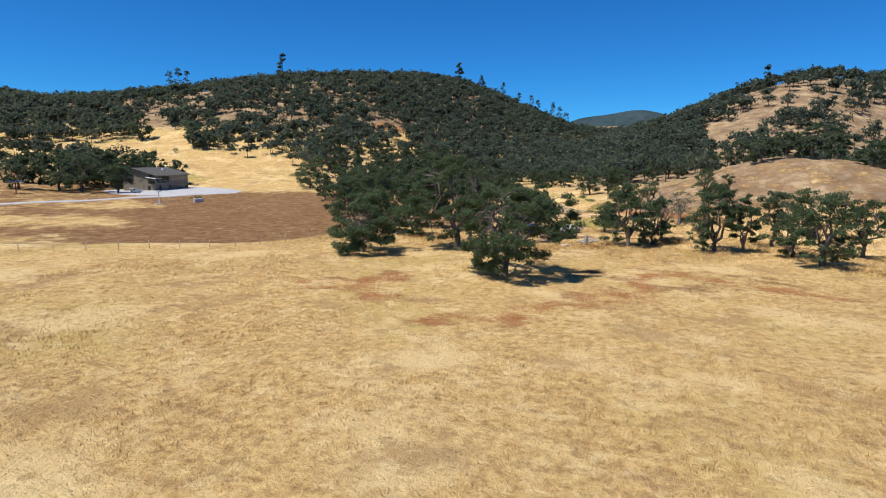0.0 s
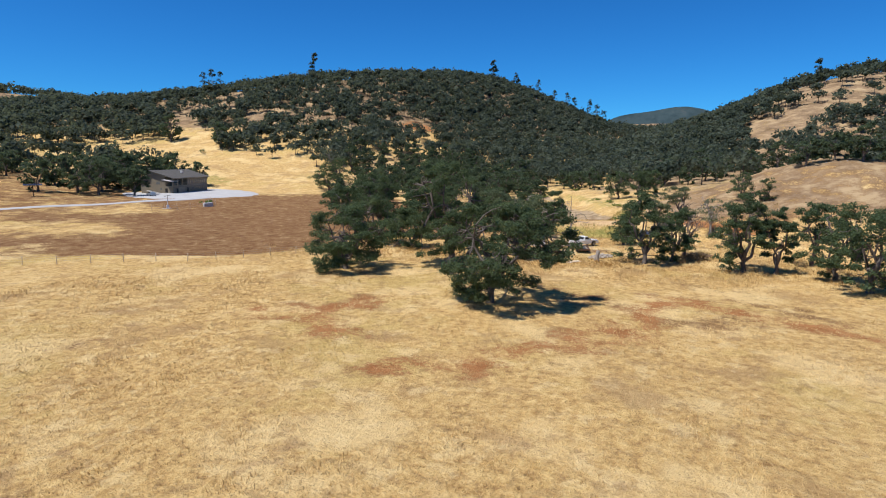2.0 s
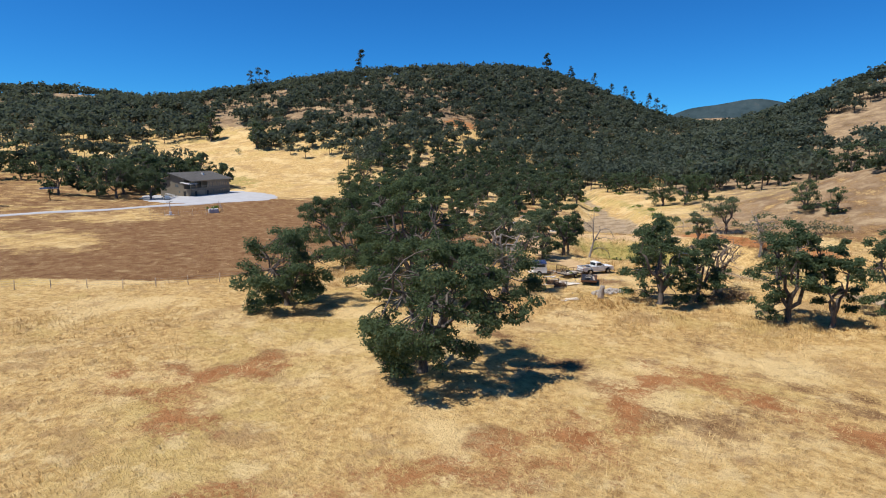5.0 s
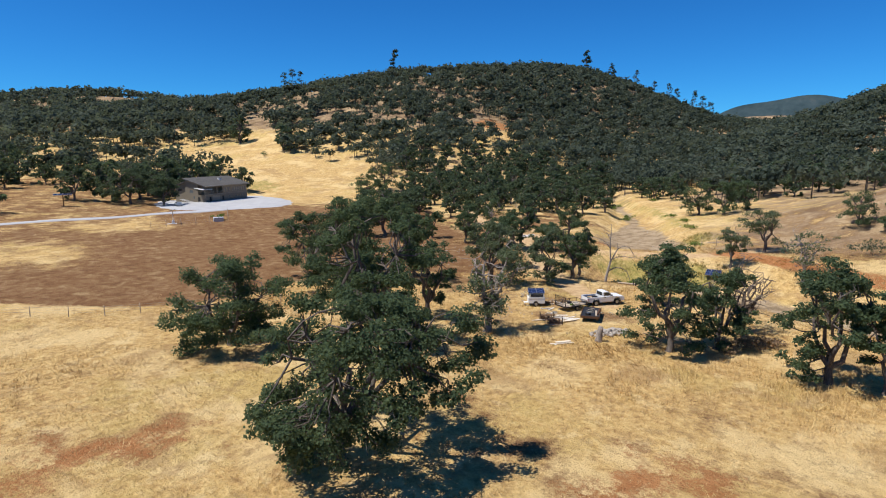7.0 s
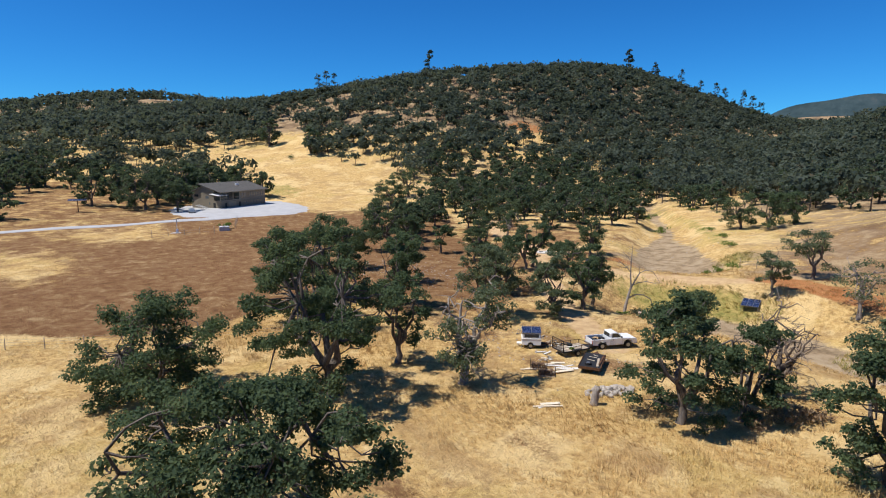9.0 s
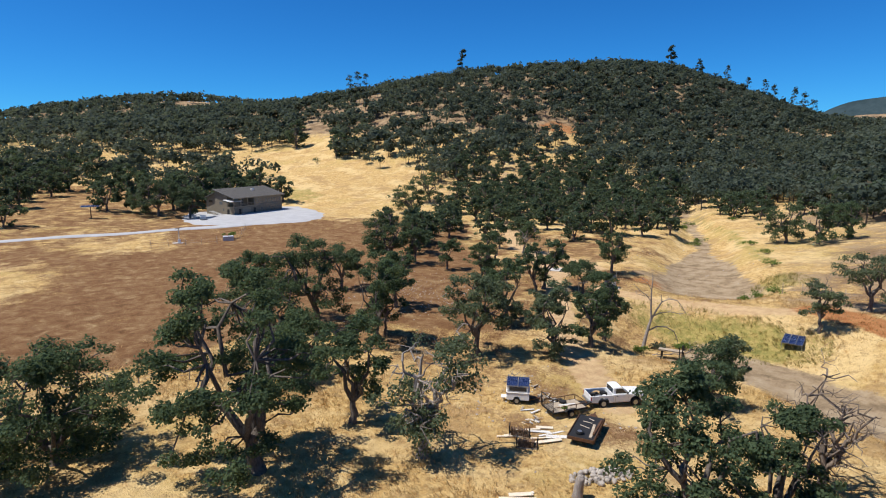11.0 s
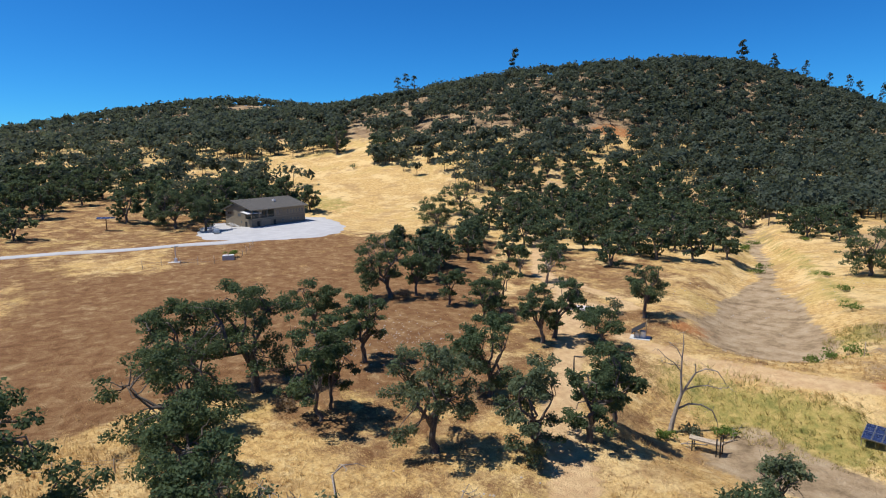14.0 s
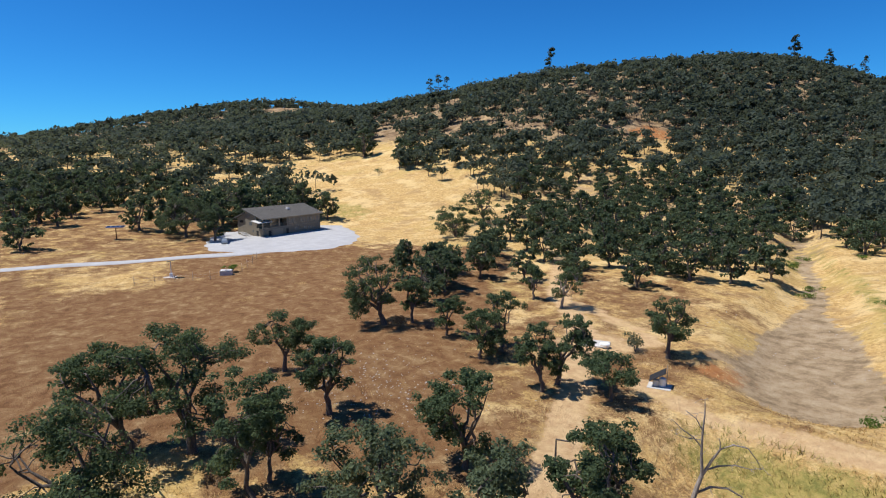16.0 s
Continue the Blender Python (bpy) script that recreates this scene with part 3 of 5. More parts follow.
# the grove behind the parked vehicles
oak(-62.0, 133.2, 9.2, 7.0, -0.2, 0.34, 41, count=4200, lumps=36, label=SLIM)
oak(-77.0, 134.4, 8.1, 7.7, 0.5, 0.30, 42, count=3800, lumps=34)
oak(-62.5, 119.5, 13.0, 13.0, -1.2, 0.26, 43, count=9000, lumps=56, label="tall oak with several leaning trunks and a loose crown")
oak(-65.5, 115.0, 11.0, 9.4, -2.2, 0.28, 44, count=5600, lumps=38, lean=(-0.8, -0.6))
oak(-51.8, 121.2, 11.2, 8.4, -0.6, 0.32, 45, count=5400, lumps=36, trunk=0.24, label=SLIM)
oak(-53.4, 123.4, 8.2, 4.7, 0.3, 0.36, 46, count=2000, lumps=22, trunk=0.2, bare=0.2, label=SLIM)
oak(-56.8, 110.6, 9.6, 12.0, -1.8, 0.10, 47, count=7000, lumps=42, bare=0.2, label="low sprawling oak with limbs reaching the ground")
oak(-49.5, 108.5, 7.2, 9.2, -0.5, 0.08, 48, count=4800, lumps=32)
oak(-40.2, 126.0, 10.2, 9.3, -0.2, 0.24, 49, count=5200, lumps=42, material=LEAF_GREY, label="open grey-green oak with a thin crown")
oak(-45.2, 138.1, 9.4, 8.4, 0, 0.22, 50, count=5400, lumps=42)
oak(-33.9, 132.2, 8.6, 7.0, -0.2, 0.16, 51, count=4600, lumps=36, material=LEAF_GREY, label="small grey-green oak with twiggy sides")
oak(-32.3, 137.6, 9.8, 7.2, 0.6, 0.18, 52, count=4600, lumps=38)
oak(-33.6, 143.5, 8.0, 6.3, 0.6, 0.26, 53, count=3200, lumps=30)
oak(-46.2, 160.0, 6.0, 7.2, 0, 0.42, 54, count=2900, lumps=30)
oak(-52.5, 155.6, 8.5, 5.9, -0.9, 0.26, 55, count=3400, lumps=34)
oak(-52.9, 158.6, 8.9, 6.4, 1.2, 0.28, 56, count=3600, lumps=34)
oak(-50.2, 177.6, 8.6, 7.8, 0.2, 0.34, 57, count=3600, lumps=34)
oak(-65.4, 157.3, 7.2, 6.8, 0.2, 0.24, 58, count=3200, lumps=32)
oak(-67.4, 163.0, 8.4, 6.8, -0.2, 0.28, 59, count=3200, lumps=32)
oak(-86.6, 155.0, 11.8, 11.0, -1.8, 0.22, 60, count=5600, leaf=0.38, lumps=50, label="broad full oak on bare red soil")
oak(-84.6, 159.2, 7.8, 5.8, 0.2, 0.3, 61, count=2200, leaf=0.38, lumps=28)
oak(-76.5, 160.1, 6.6, 5.6, 0, 0.3, 62, count=2000, leaf=0.38, lumps=26)
oak(-76.4, 185.7, 7.8, 6.2, 1.2, 0.36, 63, count=1500, leaf=0.4, lumps=24, bare=0.35, label=SPARSE)
oak(-83.5, 186.0, 6.6, 5.2, 0, 0.3, 64, count=1700, leaf=0.4, lumps=24)
oak(-147.8, 218.2, 10.2, 15.5, -0.8, 0.08, 65, count=4200, leaf=0.5, lumps=46, label=SPREADING)
oak(-157.5, 238.0, 13.0, 14.5, -0.5, 0.15, 66, count=3600, leaf=0.5, lumps=42, bare=0.1)

oak(-199.0, 152.8, 13.2, 17.0, 0, 0.20, 67, count=4200, leaf=0.5, lumps=50, trunk=0.5, dense=2.6, material=LEAF_SLOPE, label="wide dark oak shading the yard of the house")
oak(-187.5, 158.2, 11.0, 12.0, 0, 0.22, 68, count=3000, leaf=0.5, lumps=40, trunk=0.4, dense=2.6, material=LEAF_SLOPE, label="wide dark oak shading the yard of the house")

# ---- woods farther off: kinds of oak, copied ----
KINDS = []
for i, (h, w, low, n, sd) in enumerate(((9.5, 9.0, 0.14, 760, 70), (8.5, 7.5, 0.16, 640, 71), (10.5, 9.5, 0.14, 820, 72), (9.0, 8.2, 0.2, 640, 73), (7.5, 8.5, 0.12, 640, 74))):
    spot = ((-104.6, 178.6), (-103.1, 189.7), (-73.1, 221.8), (-66.9, 226.8), (-77.2, 209.3))[i]
    KINDS.append(oak(*spot, h, w, 0, low, sd, count=n, leaf=0.82, lumps=28, dense=1.75, fine=0.68, limbs=4, material=LEAF_SLOPE, label="dark green oak of the wooded slope", group="slope oaks"))
rng = np.random.default_rng(12)
TAKEN = [(o.location.x, o.location.y) for o in scene.objects if o.parent is None and o.name.startswith(("oak", "bare"))]


def another(x, y, s=1.0, k=None):
    ob = KINDS[rng.integers(5) if k is None else k]
    TAKEN.append((x, y))
    return copy_thing(ob, pose(x, y, up(x, y), 0, 0, rng.uniform(0, 360)) @ Matrix.Diagonal((s, s, s * rng.uniform(0.92, 1.08), 1)))


# beside and behind the house, by the lane, lone trees on the golden slope
for x, y, s, k in ((-209, 152, 1.65, 1), (-212, 163, 1.65, 3), (-219, 170, 1.6, 0), (-214, 177, 1.5, 2), (-213, 188, 1.45, 0), (-215, 198, 1.4, 2), (-208, 205, 1.3, 3), (-222, 180, 1.5, 2), (-223, 191, 1.45, 1), (-221, 202, 1.35, 0),
                   (-230, 172, 1.3, 3), (-231, 187, 1.3, 4), (-228, 203, 1.15, 3), (-217, 143, 1.3, 0), (-235, 160, 1.3, 2), (-236, 122.4, 1.2, 3), (-266, 139, 1.3, 1), (-199, 111, 1.15, 4), (-237, 112, 1.3, 0),
                   (-247, 118, 1.3, 2), (-250, 104, 1.3, 1), (-255, 128, 1.2, 3), (-314, 281.6, 1.6, 2), (-268, 277, 1.4, 2), (-275, 284, 1.3, 0), (-262, 284, 1.2, 1)):
    another(x, y, s, k)
# on the far bank of the creek
for x, y, s in ((-59.4, 278, 1.1), (-67, 288, 1.0), (-59.6, 291, 1.15), (-53, 284, 1.1), (-50, 272, 0.9)):
    another(x, y, s)
# trees that stand about the tracks and the flat above the creek
for x, y, s in ((-94, 168, 0.9), (-98, 176, 1.0), (-110, 186, 1.0), (-96, 196, 0.85), (-112, 198, 1.05), (-90, 205, 0.8), (-80, 223, 1.0), (-70, 244, 1.0), (-63, 236, 0.95), (-86, 226, 1.0),
                (-93, 221, 0.9), (-76, 236, 1.0), (-92, 236, 1.0), (-84, 246, 1.1), (-119, 207, 1.05), (-128, 214, 1.1), (-121, 222, 1.05), (-134, 228, 1.1), (-107, 214, 0.95), (-101, 178, 0.95), (-113, 176, 1.0)):
    another(x, y, s)


def apart(x, y, gap):
    t = np.array(TAKEN)
    return np.hypot(t[:, 0] - x, t[:, 1] - y).min() > gap


def fill(corners, count, gap, lo, hi):
    """Oaks at random places of a patch of land, none closer than the gap."""
    xs, ys = [c[0] for c in corners], [c[1] for c in corners]
    made = 0
    for _ in range(count * 12):
        x, y = rng.uniform(min(xs), max(xs)), rng.uniform(min(ys), max(ys))
        if polygon_in(np.array([x]), np.array([y]), corners)[0] and apart(x, y, gap):
            another(x, y, rng.uniform(lo, hi))
            made += 1
            if made == count:
                break


fill([(-78, 250), (-98, 208), (-128, 214), (-152, 248), (-200, 300), (-150, 350), (-90, 330)], 90, 7.3, 0.75, 1.25)
fill([(-34, 262), (-22, 255), (10, 258), (20, 300), (-30, 330), (-58, 330)], 26, 8, 0.8, 1.1)
fill([(14, 240), (60, 232), (70, 262), (20, 262)], 9, 9, 0.8, 1.1)
for x, y, s in ((20, 208, 0.95), (27, 211, 1.05), (33, 208, 1.0), (40, 213, 1.1), (48, 206, 1.0), (56, 214, 1.1), (14, 221, 0.8), (62, 200, 1.1)):
    another(x, y, s)
fill([(-270, 100), (-340, 90), (-340, 160), (-285, 175), (-262, 150)], 34, 8, 1.0, 1.35)


def woods(name, label, region, count, seed, material, big=(7.0, 10.5)):
    """The hillside woods: every tree has a stem and a lumpy crown of small leafy blades."""
    g = np.random.default_rng(seed)
    crown_v, stem_v = [], []
    pts = []
    while len(pts) < count:
        x, y = region(g, 4000)
        pts.extend(zip(x.tolist(), y.tolist()))
    pts = np.array(pts[:count])
    zs = height(pts[:, 0], pts[:, 1])
    for (x, y), z in zip(pts, zs):
        h = g.uniform(*big)
        w = h * g.uniform(0.38, 0.72)
        n = 5
        c = g.normal(0, 0.36, (n, 3)) * (w, w, h * 0.22) + (x, y, z + h * 0.60)
        far = math.hypot(x + 5, y - 60)
        nb, size = (170, 0.105) if far < 300 else (100, 0.135) if far < 420 else (66, 0.165) if far < 620 else (40, 0.21)
        v, _ = leaves(g, c, np.full(n, w * 0.56), nb, h * size, 0.95, 0.42, 1.5, 3)
        crown_v.append(v)
        stem_v.append(np.array([(x - 0.22, y, z - 0.6), (x + 0.22, y + 0.1, z - 0.6), (x + 0.1, y, z + h * 0.6), (x - 0.1, y, z + h * 0.6),
                                (x, y - 0.22, z - 0.6), (x, y + 0.22, z - 0.6), (x, y + 0.1, z + h * 0.6), (x, y - 0.1, z + h * 0.6)]))
    ob = thing(name, Matrix(), label, "woods", kind="stuff")
    v = np.concatenate(crown_v)
    tagged(under("crowns", mesh_np("crowns", v, np.arange(len(v)).reshape(-1, 3), material), ob), kind="stuff")
    v = np.concatenate(stem_v)
    tagged(under("stems", mesh_np("stems", v, np.arange(len(v)).reshape(-1, 4), BARK), ob), kind="stuff")


def lumpy(x, y, s, seed):
    """A cheap smooth noise over the land, about 0 to 1."""
    v = np.zeros_like(x)
    g = np.random.default_rng(seed)
    for i in range(7):
        a, b, c = g.uniform(-1, 1), g.uniform(-1, 1), g.uniform(0, 6.3)
        k = 1.7 ** (i % 4) / s
        v = v + np.sin(x * a * k + y * b * k + c)
    return np.clip(0.5 + v / 7.0, 0, 1)


GOLD = [(-356, 214), (-300, 220), (-215, 205), (-150, 232), (-172, 252), (-222, 268), (-262, 272), (-285, 292), (-352, 330), (-362, 322), (-322, 284), (-340, 248)]


def ridge_region(g, n):
    x, y = g.uniform(-560, 10, n), g.uniform(205, 830, n)
    z = height(x, y)
    keep = (z > 9) | ((y > 305) & (x > -135) & (z > 1))
    p = 0.05 + 1.1 * lumpy(x, y, 15, 5) ** 1.4
    p = np.where(z > 38, p + 0.22, p)
    p = np.where(x + 0.35 * y < -95, p, p + 0.42)
    p *= np.where(polygon_in(x, y, GOLD), 0.0, 1.0)
    p *= np.where(np.hypot(x + 200, y - 396) < 14, 0.05, 1.0)
    p *= np.where(np.hypot(x + 290, y - 336) < 15, 0.15, 1.0)
    p *= np.where((x > -60) & (y < 312), 0.0, 1.0)
    p *= np.where(polygon_in(x, y, [(-78, 250), (-98, 208), (-128, 214), (-152, 248), (-200, 300), (-150, 350), (-90, 330)]), 0.12, 1.0)
    keep &= g.random(n) < np.clip(p, 0, 1)
    return x[keep], y[keep]


def west_region(g, n):
    x, y = g.uniform(-1150, -240, n), g.uniform(-120, 760, n)
    z = height(x, y)
    p = 0.35 + 0.9 * lumpy(x, y, 38, 8)
    p = np.where((x > -520) & (y > 170), p + 0.35, p)
    p *= np.where(polygon_in(x, y, GOLD), 0.0, 1.0)
    p = np.where((x > -345) & (y < 225), 0.9, p)
    p *= np.where((np.hypot(x + 268, y - 142) < 32) | (x > -226) | ((x > -262) & (y < 165)), 0.0, 1.0)
    p *= np.where((x > -620) & (y > 330), 0.0, 1.0)
    keep = (g.random(n) < np.clip(p, 0, 1)) & (z > 2)
    return x[keep], y[keep]


EAST_OPEN = [(-16, 300), (-8, 332), (2, 372), (5, 410), (27, 424), (44, 424), (44, 395), (26, 372), (14, 345), (4, 318), (0, 300)]


def east_region(g, n):
    x, y = g.uniform(-70, 330, n), g.uniform(235, 980, n)
    z = height(x, y)
    p = 0.10 + 1.3 * lumpy(x, y, 13, 9) ** 1.7
    p = np.where((y > 545) | ((x < 0) & (y > 300)), 0.9, p)
    p = np.where((y > 860) & (np.abs(x + 85) < 90), 0.16, p)
    p *= np.where((y < 300) & (x > -20), 0.25, 1.0)
    p *= np.where(polygon_in(x, y, EAST_OPEN), 0.04, 1.0)
    keep = (g.random(n) < np.clip(p, 0, 1)) & (z > 4)
    return x[keep], y[keep]


woods("ridge_woods", "dark oak woods on the long ridge", ridge_region, 8200, 21, LEAF_FAR, (5.0, 10.5))
woods("west_woods", "scattered dark oaks on the western hills", west_region, 3600, 22, LEAF_FAR, (8, 12))
woods("east_woods", "scattered oaks on the eastern hill", east_region, 3000, 23, LEAF_FAR, (5.5, 11))


def pine(x, y, h, seed, sparse=False):
    g = np.random.default_rng(seed)
    ob = thing("grey_pine", pose(x, y, up(x, y)), "tall thin grey-green pine on the ridge", "tree", "ridge pines")
    lines = [[(p, 0.28 * (1 - i / 9)) for i, p in enumerate(bent(g, (0, 0, -1), (g.normal(0, .4), g.normal(0, .4), h * 0.96), 8, 0.01))]]
    cs, rs = [], []
    for i in range(16):
        k = g.uniform(0.38, 0.98)
        a = g.uniform(0, 6.3)
        r = h * 0.19 * (1.15 - k) * g.uniform(0.6, 1.5)
        c = np.array((math.cos(a) * r, math.sin(a) * r, h * k + 0.4))
        lines.append([((0, 0, h * k - 0.4), 0.1), (c, 0.04)])
        cs.append(c)
        rs.append(h * 0.070 * g.uniform(0.7, 1.3))
    under("trunk", mesh_np("trunk", *tubes(lines, 5), DEAD if sparse else BARK, True), ob)
    under("crown", mesh_np("crown", *leaves(g, cs, rs, 300 if sparse else 800, h * 0.04, 0.9, 0.55, 1.2), LEAF_PINE), ob)


for i, (x, y, h, sp) in enumerate(((-359, 487, 24, False), (-257, 694, 27, False), (-405, 404, 19, True), (-409, 399, 18, True), (-400, 409, 16, True), (-232, 705, 20, False), (-208, 716, 21, True),
                                   (-190, 722, 18, True), (-176, 727, 21, True), (-168, 731, 20, True), (-150, 731, 23, True), (-142, 733, 21, True), (-135, 738, 19, True), (-640, 277, 18, True), (62, 596, 20, False), (40, 602, 15, True))):
    pine(x, y, h * 1.12, 200 + i, sp)

# ---- materials of the built things ----
WHITE = plain("white_paint", (0.74, 0.74, 0.73), 0.35, 0, 0.06, 1.5, 0.5)
WORN_WHITE = plain("worn_white_paint", (0.66, 0.64, 0.60), 0.55, 0, 0.12, 2.0)
BLACK = plain("black_metal", (0.03, 0.029, 0.028), 0.55, 0.2, 0.3, 2.0)
RUST = plain("rusty_steel", (0.13, 0.065, 0.035), 0.75, 0.3, 0.4, 4.0)
RUBBER = plain("tyre_rubber", (0.022, 0.022, 0.023), 0.85, 0, 0.25, 8.0)
STEEL = plain("grey_steel", (0.34, 0.34, 0.34), 0.4, 0.8, 0.15, 4.0)
GLASS = glass_material("dark_glass")
PANE = glass_material("house_glass", (0.10, 0.11, 0.115))
BOARD = plain("weathered_boards", (0.42, 0.34, 0.25), 0.85, 0, 0.28, 2.5)
PALE_BOARD = plain("pale_lumber", (0.68, 0.58, 0.44), 0.8, 0, 0.18, 2.5)
LOG = plain("firewood", (0.17, 0.105, 0.065), 0.9, 0, 0.4, 5.0)
ROCK = plain("field_stone", (0.40, 0.35, 0.30), 0.9, 0, 0.28, 1.8)
SIDING = plain("olive_siding", (0.215, 0.180, 0.130), 0.85, 0, 0.10, 0.8)
TRIM = plain("tan_trim", (0.30, 0.25, 0.18), 0.8, 0, 0.12, 1.5)
ROOF = plain("grey_shingles", (0.105, 0.098, 0.088), 0.9, 0, 0.2, 1.2)
GRAVEL = plain("pale_gravel", (0.40, 0.395, 0.395), 0.95, 0, 0.16, 0.35)
CONCRETE = plain("concrete", (0.50, 0.48, 0.45), 0.9, 0, 0.14, 1.2)
SILVER = plain("silver_blue_paint", (0.30, 0.35, 0.40), 0.3, 0.5, 0.06, 1.5, 0.5)
RED_LENS = plain("red_lens", (0.35, 0.02, 0.02), 0.3)
LENS = plain("clear_lens", (0.75, 0.76, 0.76), 0.15, 0.2, 0.05)


def solar_material():
    n = Nodes("solar_cells", 0.12, 0.0, 0.6)
    v = n.place(1, 1, 1)
    sep = n.t.nodes.new("ShaderNodeSeparateXYZ")
    n.link(v, sep.inputs[0])

    def line(axis, pitch):
        f = n.math("FRACT", n.math("MULTIPLY", sep.outputs[axis], 1 / pitch))
        return n.math("LESS_THAN", f, 0.055)

    grid = n.math("MAXIMUM", line(0, 0.166), line(1, 0.166))
    cell = n.ramp(n.noise(v, 1.3), (0.3, (0.008, 0.014, 0.045)), (0.7, (0.016, 0.028, 0.085)))
    n.colour(n.mix(grid, cell, (0.14, 0.16, 0.22)))
    return n.m


SOLAR = solar_material()


def wheel(parent, x, y, r=0.37, w=0.22):
    turn = Matrix.Translation((x, y, r)) @ Matrix.Rotation(radians(90), 4, "X")
    t = part("tyre", drum(r, -w / 2, w / 2, Matrix(), 24, 0.04), RUBBER)
    ty = under("wheel", t.data, parent)
    bpy.data.objects.remove(t)
    ty.matrix_local = turn
    rim = part("rim", drum(r * 0.62, -w / 2 - 0.012, w / 2 + 0.012, Matrix(), 18, 0.02), STEEL, ty)
    return rim


def solar_panel(parent, m, w=1.0, h=1.65):
    p = part("solar_panel", box((-w / 2 + 0.03, -h / 2 + 0.03, 0.0, w / 2 - 0.03, h / 2 - 0.03, 0.036)), SOLAR, parent, "dark blue solar cells")
    p.matrix_local = m
    part("frame", box((-w / 2, -h / 2, -0.005, -w / 2 + 0.03, h / 2, 0.042), (w / 2 - 0.03, -h / 2, -0.005, w / 2, h / 2, 0.042),
                      (-w / 2 + 0.03, -h / 2, -0.005, w / 2 - 0.03, -h / 2 + 0.03, 0.042), (-w / 2 + 0.03, h / 2 - 0.03, -0.005, w / 2 - 0.03, h / 2, 0.042)), STEEL, p, "silver frame")
    return p


def pickup(x, y, turn):
    ob = thing("pickup_truck", pose(x, y, up(x, y) + 0.02, 0, 0, turn), "white regular-cab pickup truck parked on bare soil", "truck")
    # lower body: nose and cab full width, the box behind as two side walls
    part("body", prism([(-0.58, 0.46), (1.05, 0.46), (1.12, 0.74), (1.30, 0.92), (1.60, 0.98), (1.90, 0.92), (2.08, 0.74), (2.15, 0.50), (2.62, 0.52), (2.70, 0.70), (2.66, 0.98), (2.50, 1.10),
                        (1.25, 1.19), (0.95, 1.22), (-0.58, 1.22)], -0.96, 0.96, "y", 0.035), WHITE, ob)
    wall = [(-2.70, 0.55), (-2.05, 0.50), (-1.98, 0.74), (-1.80, 0.92), (-1.50, 0.98), (-1.20, 0.92), (-1.02, 0.74), (-0.95, 0.46), (-0.60, 0.46), (-0.60, 1.18), (-2.70, 1.18)]
    part("bed_side", prism(wall, -0.96, -0.84, "y", 0.02), WHITE, ob)
    part("bed_side", prism(wall, 0.84, 0.96, "y", 0.02), WHITE, ob)
    part("tailgate", box((-2.72, -0.83, 0.62, -2.65, 0.83, 1.16), bevel=0.015), WHITE, ob)
    part("bed_floor", box((-2.64, -0.83, 0.60, -0.61, 0.83, 0.66)), BLACK, ob)
    cab = part("cab", prism([(-0.56, 1.22), (1.00, 1.22), (0.38, 1.76), (0.25, 1.80), (-0.40, 1.80), (-0.50, 1.76)], -0.80, 0.80, "y", 0.05), WHITE, ob)
    part("windscreen", prism([(0.985, 1.26), (1.01, 1.26), (0.43, 1.74), (0.40, 1.72)], -0.70, 0.70, "y"), GLASS, cab, "dark glass")
    part("rear_window", prism([(-0.575, 1.30), (-0.55, 1.30), (-0.50, 1.70), (-0.53, 1.70)], -0.64, 0.64, "y"), GLASS, cab, "dark glass")
    for s in (-1, 1):
        a, b = sorted((s * 0.795, s * 0.815))
        part("side_window", prism([(-0.30, 1.27), (0.78, 1.27), (0.34, 1.70), (-0.30, 1.70)], a, b, "y"), GLASS, cab, "dark glass")
        part("mirror", box((0.72, s * 0.98 - 0.09, 1.22, 0.82, s * 0.98 + 0.09, 1.42), bevel=0.02), BLACK, ob, "black mirror")
        part("headlight", box((2.64, s * 0.70 - 0.17, 0.78, 2.71, s * 0.70 + 0.17, 0.95), bevel=0.015), LENS, ob, "clear headlight")
        part("tail_light", box((-2.73, s * 0.89 - 0.06, 0.75, -2.66, s * 0.89 + 0.06, 1.10), bevel=0.01), RED_LENS, ob, "red tail light")
        c, d = sorted((s * 0.955, s * 0.968))
        part("door_seam", box((-0.40, c, 0.55, -0.385, d, 1.21), (0.90, c, 0.55, 0.915, d, 1.21), (-0.40, c, 0.54, 0.915, d, 0.555)), STEEL, ob)
        part("door_handle", box((-0.30, min(c, d), 1.05, -0.14, s * 0.99 if s > 0 else d, 1.09) if s > 0 else (-0.30, -0.99, 1.05, -0.14, -0.955, 1.09)), BLACK, ob)
    part("grille", box((2.655, -0.50, 0.74, 2.705, 0.50, 0.96), bevel=0.01), BLACK, ob, "black grille")
    part("front_bumper", box((2.62, -0.95, 0.46, 2.80, 0.95, 0.66), bevel=0.04), STEEL, ob, "grey bumper")
    part("rear_bumper", box((-2.88, -0.92, 0.45, -2.70, 0.92, 0.61), bevel=0.03), STEEL, ob, "grey bumper")
    part("chassis", box((-2.6, -0.5, 0.36, 2.5, 0.5, 0.46)), BLACK, ob)
    for wx in (-1.5, 1.6):
        for wy in (-0.84, 0.84):
            wheel(ob, wx, wy, 0.39, 0.24)
    m = ob.matrix_world
